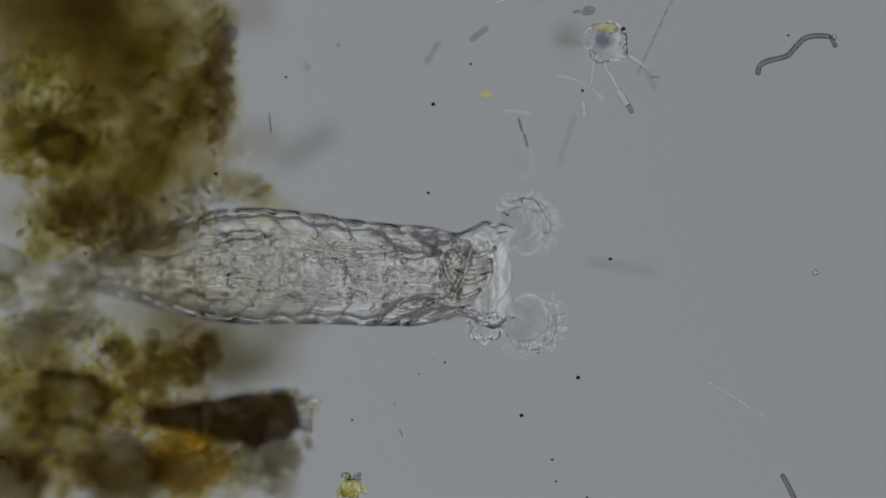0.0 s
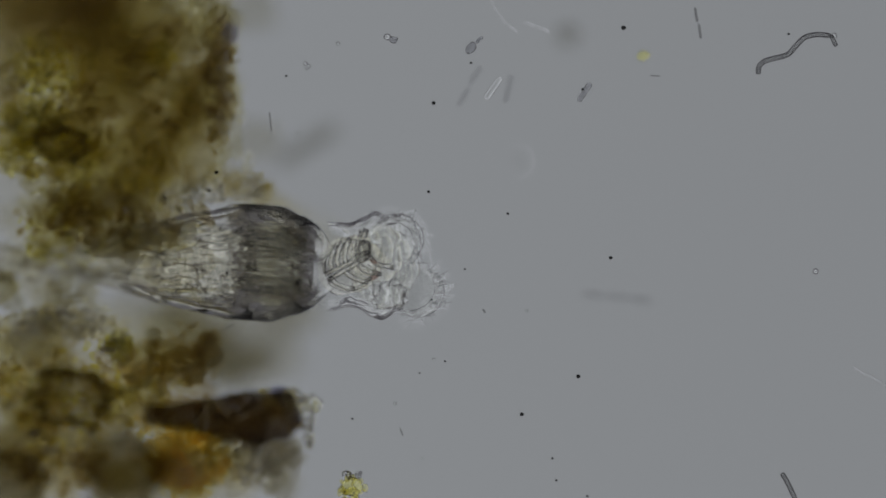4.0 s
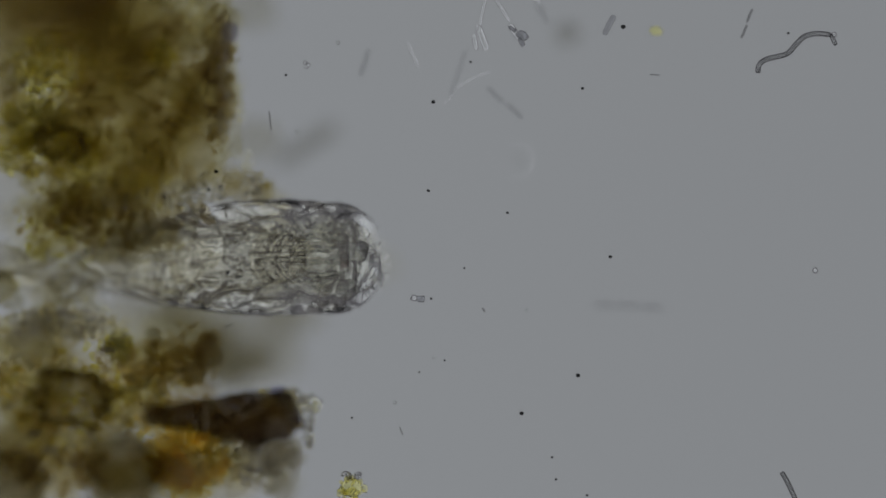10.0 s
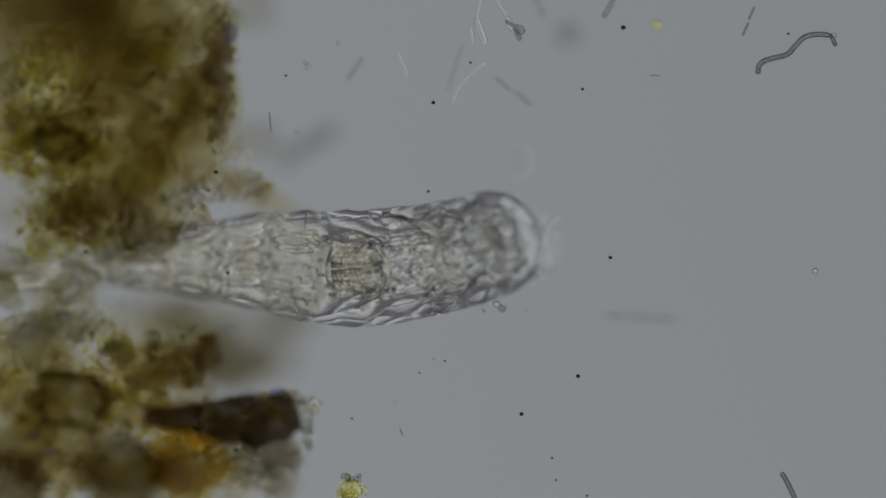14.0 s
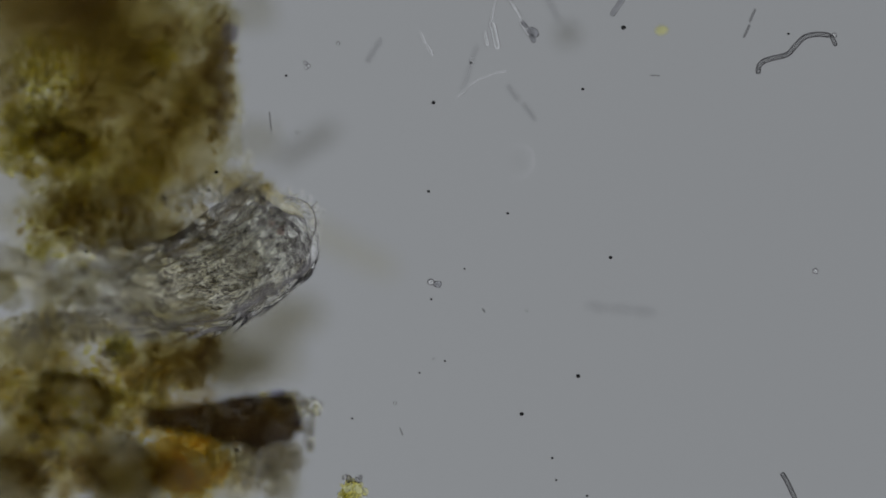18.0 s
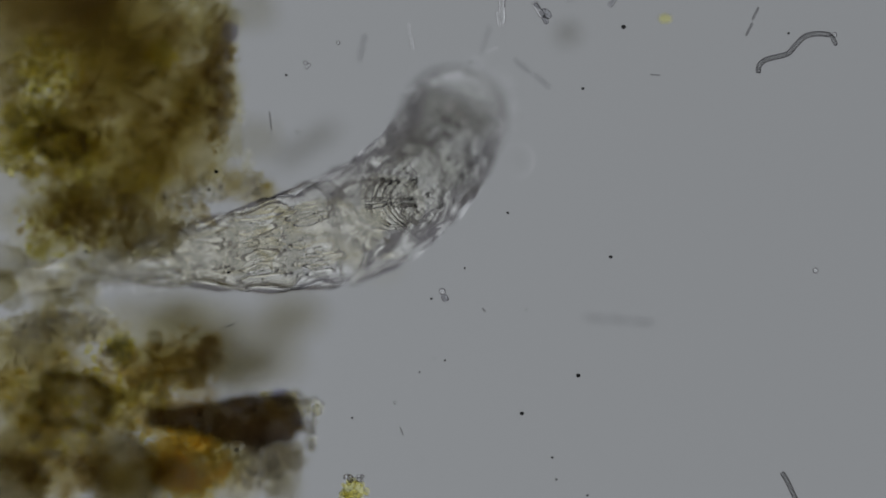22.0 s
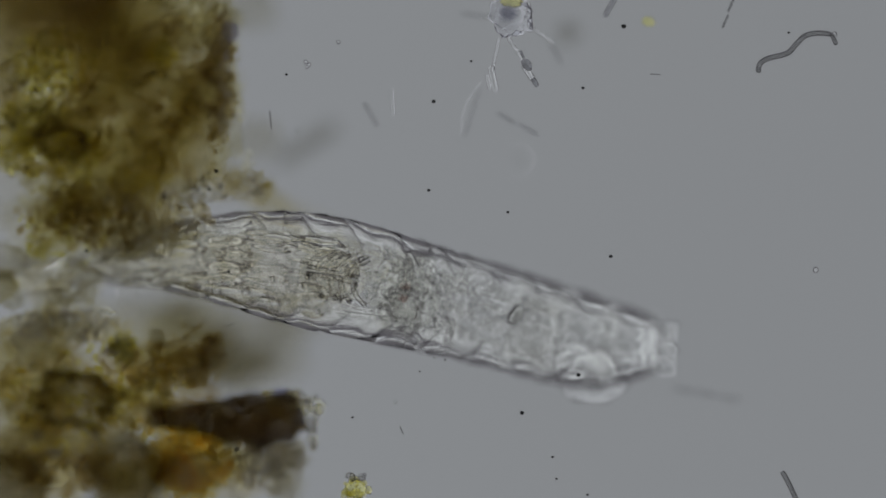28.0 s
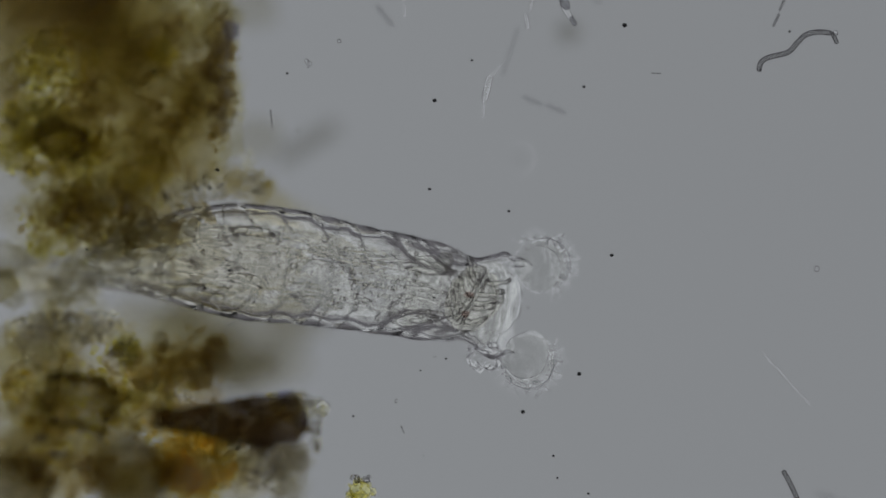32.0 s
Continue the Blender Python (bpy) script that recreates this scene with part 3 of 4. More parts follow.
scatter(upper, "flake", 40, 215, 380, 130, 60, 14, 44, (-80, 30), [olive_grey, cream, olive_mid], 6, 0.7)
scatter(upper, "flake", 13, 415, 335, 75, 32, 7, 22, (-30, 20), [straw, cream, straw], 7, 0.7)
scatter(upper, "flake", 20, 70, 505, 110, 50, 12, 36, (-70, 20), [haze, olive_mid, olive_grey], 8, 0.7)
scatter(upper, "flake", 46, 388, 130, 22, 125, 6, 20, (-12, 12), [cream, olive_mid, crust, olive_grey], 9, 0.8)
scatter(upper, "flake", 48, 200, 200, 190, 190, 8, 26, (-18, 14), [crust, olive_mid, crust, olive_grey], 51, 0.8)
scatter(upper, "flake", 44, 210, 385, 180, 45, 8, 24, (-18, 12), [crust, cream, olive_grey, cream], 52, 0.8)
for x, y, z, n, w, a in [(440, 330, -30, 150, 22, 24), (455, 345, -45, 190, 26, 27), (420, 345, -25, 120, 18, 30), (470, 360, -40, 110, 20, 22), (400, 318, -20, 90, 16, 35)]:
    part("straw_fibre", capsule(n, w, 12), straw, upper, "pale straw-coloured fibre", spot(x, y, z, a))
for x, y, z, rx, ry, m in [(0, 170, -45, 46, 90, olive_mid), (5, 320, -55, 50, 70, olive_grey), (170, 150, -70, 60, 150, dull), (200, 290, -60, 90, 60, dull), (190, 90, 50, 50, 90, dull), (352, 120, -45, 42, 110, dull), (285, 230, -55, 75, 80, olive_dark), (290, 215, 45, 60, 90, dull), (60, 20, 70, 120, 60, dull), (180, 390, -90, 150, 60, dull), (330, 270, 55, 70, 70, dull), (245, 170, -50, 60, 100, dull), (225, 300, 40, 70, 50, dull)]:
    part("broad_flake", lump(rx * S, ry * S, 16 * S, x + y, 0.3, 1.3), m, upper, "wide blurred brown flake", spot(x, y, z))
part("dark_grain", lump(50 * S, 36 * S, 20 * S, 61, 0.4), dusk, upper, "blackish brown grain", spot(108, 252, 22, 15))
for i, (x, y, n, r) in enumerate([(95, 110, 220, 75), (60, 215, 240, 65), (130, 270, 150, 50), (285, 95, 60, 30), (40, 280, 120, 45), (250, 330, 90, 60), (120, 400, 120, 90)]):
    grains(upper, "algae", x, y, -4, n, r, r * 0.9, 150, 2.5, 10, (algae_yellow, green_bead, algae_yellow)[i % 3], 80 + i, "yellow green algal cells")
for i, (x, y, n, r) in enumerate([(385, 130, 50, 30), (430, 288, 24, 20), (330, 375, 60, 40), (410, 200, 30, 24), (120, 320, 40, 70), (330, 20, 40, 50)]):
    grains(upper, "crumb_layer", x, y, -12, n, r, r, 110, 1.5, 6, pale_bead, 90 + i, "pale glittering crumbs")
part("violet_grain_fringe", lump(15 * S, 17 * S, 10 * S, 66, 0.3, sub=3), violet, upper, "small blue violet grain and colour fringe", spot(406, 58, 14))
part("smoky_flake", lump(48 * S, 34 * S, 14 * S, 67, 0.3, sub=3), haze, upper, "blurred grey flake", spot(440, 20, -60))
part("smoky_flake", lump(42 * S, 36 * S, 14 * S, 68, 0.3, sub=3), haze, upper, "blurred grey flake", spot(450, 250, -60))

lower = empty("detritus_mass", "brown clump of detritus with dark flakes and orange algae", "detritus", "detritus")
scatter(lower, "flake", 3, 390, 640, 80, 40, 30, 60, (-95, -70), [haze], 32)
scatter(lower, "flake", 7, 40, 760, 60, 50, 20, 50, (-60, 40), [olive_mid, olive_grey], 33)
scatter(lower, "flake", 16, 270, 850, 70, 40, 20, 46, (-60, 40), [cream, olive_mid, olive_grey], 34)
scatter(lower, "flake", 13, 130, 690, 140, 90, 14, 48, (-60, 30), [olive_mid, olive_mid, amber, olive_grey], 11, 0.6)
scatter(lower, "flake", 12, 90, 600, 130, 40, 16, 44, (-50, 40), [cream, cream, olive_mid], 12)
scatter(lower, "flake", 44, 180, 690, 190, 75, 8, 28, (-18, 16), [crust, crust, cream, olive_mid], 54, 0.8)
scatter(lower, "flake", 30, 150, 810, 170, 60, 8, 26, (-18, 16), [crust, cream, cream], 55, 0.8)
scatter(lower, "flake", 22, 300, 630, 80, 50, 10, 30, (-24, 10), [crust, crust, haze], 56, 0.8)
scatter(lower, "flake", 26, 470, 820, 60, 50, 8, 24, (-20, 12), [cream, crust, cream], 57, 0.8)
scatter(lower, "flake", 34, 350, 825, 75, 60, 12, 36, (-70, 50), [amber, olive_mid, cream], 13, 0.7)
scatter(lower, "flake", 11, 470, 830, 55, 50, 14, 38, (-60, 50), [cream, haze, olive_grey], 14)
scatter(lower, "flake", 6, 40, 840, 70, 50, 22, 50, (-70, 70), [olive_mid, cream, olive_grey], 15)
scatter(lower, "flake", 6, 300, 690, 70, 34, 16, 38, (-50, 40), [olive_mid, olive_grey], 16)
scatter(lower, "flake", 4, 330, 590, 50, 36, 26, 46, (-95, -65), [olive_grey, haze], 17)
scatter(lower, "flake", 3, 160, 740, 190, 100, 80, 110, (-100, -75), [olive_grey, silt], 35)
part("dark_flake", shard(278, 100, 26, 71), flake_dark, lower, "black brown splinter of plant matter", spot(396, 742, 26, 2))
scatter(lower, "dark_chip", 26, 415, 740, 125, 34, 9, 30, (4, 40), [umber, olive_mid, olive_dark, amber], 18, 0.7)
scatter(lower, "flake", 6, 150, 640, 170, 90, 24, 54, (-70, -20), [loam], 37, 0.6)
scatter(lower, "flake", 4, 400, 640, 90, 40, 24, 54, (-90, -50), [haze], 38, 0.6)
scatter(lower, "flake", 10, 160, 810, 180, 60, 24, 50, (-70, -20), [loam], 39, 0.6)
for x, y, z, rx, ry, m in [(300, 610, -60, 80, 46, dull), (270, 545, -70, 80, 30, haze), (40, 640, -40, 70, 50, dull), (235, 715, -40, 60, 46, dull), (130, 775, -40, 90, 30, dull), (40, 780, 40, 50, 40, dull), (265, 650, -30, 60, 40, dull), (520, 560, -85, 44, 30, haze)]:
    part("broad_flake", lump(rx * S, ry * S, 16 * S, x + y, 0.3, 1.3), m, lower, "wide blurred brown flake", spot(x, y, z))
part("brown_lump", lump(52 * S, 36 * S, 16 * S, 79, 0.4, 2.4), umber, lower, "brown lump of silt", spot(325, 690, 30, 12))
part("dark_lump", lump(66 * S, 52 * S, 26 * S, 72, 0.5, 2.0), dusk, lower, "ragged dark brown lump", spot(125, 708, 24))
part("dark_lump", lump(72 * S, 62 * S, 26 * S, 73, 0.45, 2.0), dusk, lower, "ragged dark brown lump", spot(215, 832, 52))
part("dark_lump", lump(64 * S, 52 * S, 26 * S, 74, 0.45, 2.0), dusk, lower, "ragged dark brown lump", spot(15, 858, 28))
part("smoky_flake", lump(52 * S, 40 * S, 16 * S, 75, 0.3, sub=3), haze, lower, "blurred grey flake", spot(500, 552, -90))
part("smoky_flake", lump(46 * S, 40 * S, 16 * S, 76, 0.3, sub=3), cream, lower, "blurred tan flake", spot(440, 610, -80))
for i, (x, y, n, r) in enumerate([(130, 570, 90, 75), (205, 612, 60, 34), (80, 740, 90, 60), (190, 740, 60, 36), (100, 800, 80, 55), (250, 660, 60, 50), (60, 650, 120, 70), (150, 690, 120, 80), (280, 760, 90, 60), (60, 590, 120, 70)]):
    grains(lower, "crumb_layer", x, y, -8, n, r, r * 0.6, 130, 1.5, 7, (pale_bead, algae_yellow, algae_gold)[i % 3], 100 + i, "glittering yellow and clear crumbs")
grains(lower, "algae", 335, 815, -6, 260, 70, 60, 160, 3, 11, algae_gold, 110, "orange golden algal cells")
grains(lower, "crumb_layer", 480, 704, 0, 90, 56, 14, 40, 1.5, 5.5, pale_bead, 111, "pale glittering crumbs")
grains(lower, "algae", 545, 728, -6, 40, 22, 24, 60, 2, 7, pale_bead, 112, "ring of yellow green cells")
grains(lower, "crumb_layer", 548, 785, 0, 12, 8, 14, 14, 2, 5, pale_bead, 113, "clear crumbs")
grains(lower, "crumb_layer", 450, 830, -15, 80, 60, 45, 120, 2, 6, pale_bead, 114, "clear crumbs")
# violet lumps put in for the blue-purple light fringes along the clump
for x, y, r in [(490, 694, 13), (188, 622, 14), (90, 800, 16), (60, 770, 12), (520, 745, 10)]:
    part("violet_grain_fringe", lump(r * S, r * 0.6 * S, r * 0.5 * S, x, 0.3, sub=3), violet, lower, "small blue violet grain and colour fringe", spot(x, y, 16))
for i, (x, y, n, rx, ry) in enumerate([(75, 120, 160, 70, 60), (60, 215, 170, 60, 40), (130, 290, 70, 60, 30), (285, 95, 30, 16, 20), (398, 150, 70, 14, 110), (400, 330, 90, 80, 26), (250, 350, 60, 90, 30)]):
    grains(upper, "glint_layer", x, y, 14, n, rx, ry, 24, 2, 7, (glint_yellow, glint_clear)[i > 3], 140 + i, "tiny bright sparkling grains")
for i, (x, y, n, rx, ry) in enumerate([(110, 575, 250, 100, 30), (210, 615, 110, 22, 34), (510, 706, 60, 44, 14), (545, 760, 40, 12, 40), (270, 680, 70, 60, 40), (335, 800, 110, 60, 50), (100, 790, 80, 80, 60), (460, 820, 70, 50, 40), (60, 660, 70, 60, 60)]):
    grains(lower, "glint_layer", x, y, 14, n, rx, ry, 24, 2, 7, (glint_clear, glint_yellow)[i in (1, 4, 5, 8)], 160 + i, "tiny bright sparkling grains")
for x, y, n, rx, ry, m, seed in [(200, 150, 260, 190, 150, crust, 200), (388, 150, 150, 26, 140, crust, 201), (90, 180, 160, 90, 110, straw, 202), (200, 390, 240, 180, 60, crust, 203), (430, 325, 60, 60, 24, straw, 204)]:
    grains(upper, "crumb_layer", x, y, 2, n, rx, ry, 40, 3, 10, m, seed, "fine brown crumbs")
for x, y, n, rx, ry, m, seed in [(190, 690, 150, 200, 95, crust, 210), (170, 700, 130, 190, 95, algae_yellow, 217), (410, 742, 170, 130, 46, umber, 211), (470, 815, 120, 60, 60, cream, 212), (330, 815, 220, 80, 70, amber, 213), (110, 580, 160, 120, 30, straw, 214), (330, 620, 80, 80, 50, crust, 215), (100, 830, 110, 120, 50, crust, 216)]:
    grains(lower, "crumb_layer", x, y, 2, n, rx, ry, 40, 3, 10, m, seed, "fine brown crumbs")
for x, y, rx, ry in [(455, 590, 60, 36), (425, 655, 60, 40), (490, 640, 46, 36), (350, 560, 70, 34)]:
    part("smoky_flake", lump(rx * S, ry * S, 14 * S, x + y, 0.35, sub=3), haze, lower, "blurred grey flake", spot(x, y, -65))
cell = empty("algal_cluster", "small round cluster of yellow green algae and dark grains", "algae")
part("core", lump(19 * S, 17 * S, 14 * S, 130, 0.2, sub=3), yellow_cell, cell, "bright yellow core", spot(621, 866, 0))
tagged(part("rind", beads(34, 28, 28, 20, 3, 8, 131), green_bead, cell, "dark green bubbly rind", spot(620, 866, 0)), kind="stuff")
tagged(part("bubble_layer", beads(12, 28, 10, 12, 3, 6, 132), ring_glass, cell, "clear bubbles", spot(620, 846, 0)), kind="stuff")

thing("blurred_filament", capsule(125, 34, 14), smoke, "blurred smoky grey filament beside the detritus", "filament", where=spot(540, 258, -70, -31))
thing("pale_filament", capsule(300, 46, 14), straw, "blurred pale straw-coloured filament", "filament", where=spot(565, 415, -80, 27))
oval = thing("algal_cell", lump(30 * S, 18 * S, 14 * S, 140, 0.06, sub=3), pale_bead, "clear pale yellow lens-shaped cell", "cell")

# ---- thread, rods and specks in the open water


def strand(points, width, material, label, category):
    pts = [at(*p) for p in points]
    line = []
    q = [2 * pts[0] - pts[1], *pts, 2 * pts[-1] - pts[-2]]
    for a, b, c, d in zip(q, q[1:], q[2:], q[3:]):
        for i in range(5):
            u = i / 5
            line.append(0.5 * (2 * b + (c - a) * u + (2 * a - 5 * b + 4 * c - d) * u * u + (3 * b - a - 3 * c + d) * u ** 3))
    line.append(pts[-1])
    ends = [0.7 if i in (0, len(line) - 1) else 1 for i in range(len(line))]
    return thing("thread", tube(line, [width * S / 2 * e for e in ends], 12), material, label, category)


thread = strand([(1341, 131), (1344, 116), (1358, 106), (1392, 97), (1408, 81), (1424, 66), (1446, 61), (1470, 63)], 9.5, thread_skin, "dark curled hair-like thread", "thread")
part("hook", capsule(22, 8), thread_skin, thread, "", spot(1475, 72, 0, 65))
part("knob", lump(5 * S, 5 * S, 4 * S, 5, 0.2, sub=2), ring_glass, thread, "", spot(1476, 63, 0))
strand([(1383, 837), (1390, 848), (1400, 868), (1410, 890)], 9, thread_skin, "short dark rod of thread", "thread")

for i, (x, y, r) in enumerate([(767, 182, 4), (1103, 49, 4.5), (506, 134, 2.6), (758, 339, 3), (898, 378, 2.6), (1031, 158, 2.8), (833, 111, 2.4), (1080, 456, 3.4),
                               (1023, 666, 4), (923, 733, 4), (977, 811, 2.4), (984, 850, 2.2), (623, 741, 2.2), (787, 639, 2), (742, 660, 1.8), (152, 446, 3),
                               (289, 351, 5), (368, 337, 4.5), (382, 305, 4), (404, 483, 3.4), (1039, 878, 2.4), (822, 476, 2), (763, 530, 2.2), (1395, 60, 2.4),
                               (444, 396, 1.8), (270, 130, 4), (418, 797, 4.5), (310, 816, 3)]):
    thing("speck", lump(r * S, r * 0.85 * S, r * 0.7 * S, i, 0.25, sub=2), black, "tiny black speck of dirt", "speck", "specks", where=spot(x, y, 0))
for i, (x, y, r) in enumerate([(1443, 480, 5.5), (598, 77, 4), (699, 714, 3.6), (525, 235, 3), (932, 550, 2.6), (746, 811, 2), (767, 635, 2.4), (540, 112, 4), (546, 117, 4), (542, 121, 3.4)]):
    thing("speck", lump(r * S, r * S, r * 0.8 * S, i, 0.1, sub=2), ring_glass, "tiny clear bead with a dark rim", "speck", "specks", where=spot(x, y, 0))
for x, y, n, w, a in [(1159, 134, 18, 2.4, 4), (710, 764, 16, 2.6, 68), (856, 550, 9, 4, 60), (478, 215, 34, 3, 84), (405, 578, 20, 3, -25)] :
    thing("splinter", capsule(n, w, 6), grey_splinter, "fine dark splinter of debris", "splinter", "splinters", where=spot(x, y, 0, a))
thing("blurred_disc", lump(22 * S, 20 * S, 10 * S, 9, 0.1, sub=3), smoke, "faint blurred grey disc", "disc", where=spot(1003, 62, -60))
thing("blurred_disc", lump(20 * S, 20 * S, 10 * S, 19, 0.1, sub=3), glassy("faint_bubble", (1, 1, 1), 1.012, 100, 0.1), "faint blurred clear bubble", "bubble", where=spot(918, 285, -40))

colony = empty("diatom_colony", "drifting grey colony with needle arms and a yellow spot", "colony")
part("core", lump(34 * S, 36 * S, 22 * S, 150, 0.4, 1.7), glassy("colony_core", (0.92, 0.92, 0.95), 1.045, 70, 0.4, distance=0.004), colony, "grey blocky core", spot(784 + 0, 441, 0))
part("chloroplast", lump(20 * S, 9 * S, 9 * S, 151, 0.3, sub=3), yellow_cell, colony, "yellow green spot", spot(784, 416, 6))
part("pigment", lump(15 * S, 14 * S, 9 * S, 152, 0.3, sub=3), film("slate", (0.5, 0.5, 0.6), (0.75, 0.75, 0.8), 200), colony, "slate dark spot", spot(776, 436, 16))
for x, y, z, n, w, a, m in [(-28, 62, 0, 78, 6, 102, clear_rod), (-42, 118, 0, 30, 8, 80, clear_rod), (6, 60, 2, 54, 7, 58, clear_rod), (28, 100, 0, 34, 11, 58, clear_rod),
                            (40, 118, 0, 18, 9, 62, dark_rod), (56, 36, 4, 44, 8, 35, clear_rod), (76, 66, -20, 46, 8, 62, grey_rod), (-62, 0, 20, 60, 7, 8, grey_rod),
                            (-72, 172, -16, 90, 5, 108, grey_rod), (30, 0, 0, 50, 9, 84, clear_rod)]:
    part("arm", capsule(n, w, 8), m, colony, "", spot(784 + x, 441 + y, z, a))


def chain(n, length, width, material, label, kind, bend=0.0):
    """A filament of short rods, end to end along x."""
    top = empty(kind, label, "bacterium", "drifting bacteria")
    place, turn = Vector((-(n - 1) / 2 * length * S, 0, 0)), -bend * (n - 1) / 2
    for i in range(n):
        part("rod", capsule(length * 0.86, width, 8), material, top, "", pose(place.x, place.y + 0.6 * S * (i % 2), 0, 0, 0, turn + (i * 37 % 9) - 4))
        place += Vector((math.cos(math.radians(turn + bend / 2)), math.sin(math.radians(turn + bend / 2)), 0)) * length * S
        turn += bend
    return top


rods = {
    "blunt": chain(1, 56, 12, soft_rod, "blunt grey rod-shaped bacterium", "bacterium"),
    "dark": chain(1, 46, 10, glassy("slate_rod", (0.58, 0.58, 0.6), 1.1, 300, 0.1), "dark grey rod-shaped bacterium", "bacterium"),
    "needle": chain(2, 26, 8, soft_rod, "clear pair of needle cells", "bacterium"),
    "bent": chain(4, 26, 6, soft_rod, "thin bent chain of four pale rods", "bacterial_chain", -13.0),
    "long": chain(2, 44, 8, grey_rod, "blurred grey double rod", "bacterial_chain"),
    "tapered": chain(1, 58, 9, grey_rod, "faint tapering grey rod", "bacterium"),
    "thin": chain(2, 30, 5, grey_splinter, "thin grey pair of rods", "bacterium"),
    "faint": chain(3, 42, 9, film("ghost_rod", (0.82, 0.82, 0.83), (0.92, 0.92, 0.92), 200), "very faint long grey filament", "bacterial_chain"),
    "sweeper": chain(7, 22, 5, grey_rod, "long dashed chain of dark rods", "bacterial_chain"),
    "far": chain(4, 32, 5, clear_rod, "thin pale chain of rods", "bacterial_chain"),
}
twin = empty("dark_diatom", "small dark two-part diatom", "diatom")
part("shell", lump(12 * S, 8 * S, 6 * S, 160, 0.15, sub=3), dark_rod, twin, "", pose(6 * S, 0, 0))
part("tail", capsule(16, 6, 8), dark_rod, twin, "", pose(-14 * S, 3 * S, 0, 0, 0, -10))
cube = thing("yellow_cell", lump(12 * S, 9 * S, 8 * S, 161, 0.12, sub=3), yellow_cell, "small bright yellow boxy algal cell", "cell")
crumb = empty("drifting_crumb", "tiny dark crumb with a clear bead", "crumb")
part("grain", lump(8 * S, 6 * S, 5 * S, 170, 0.3, sub=2), dark_rod, crumb, "", pose(3 * S, 0, 0))
part("bead", lump(7 * S, 6 * S, 5 * S, 171, 0.15, sub=2), ring_glass, crumb, "", pose(-9 * S, 2 * S, 0))


def drift(ob, rows, z=0.0):
    """Key a drifting thing by rows of seconds, place on the plan and turn."""
    walk(ob, [(t, spot(x, y, z, a)) for t, x, y, a in rows])


def eddy(x, y, turn, lag, size=1.0):
    """Rows for the first seconds, while the wheels whirl the water round: a loop right, down, left and up again."""
    rows = []
    for i in range(18):
        t = i * 0.2
        a = (t / 2.1 - lag) * math.tau
        rows.append((t, 950 + size * 125 * math.cos(a) + 0.15 * (x - 950), 90 + size * 105 * math.sin(a), turn + math.degrees(a) * 0.9))
    last = rows[-1][3]
    rows.append((4.5, (rows[-1][1] + x) / 2, (rows[-1][2] + y) / 2, last + (((turn - last + 180) % 360) - 180) * 0.5))
    return rows, last + ((turn - last + 180) % 360) - 180 - turn


def with_eddy(ob, rows, lag, size=1.0, z=0.0):
    first, more = eddy(rows[0][1], rows[0][2], rows[0][3], lag, size)
    drift(ob, first + [(t, x, y, a + more) for t, x, y, a in rows], z)


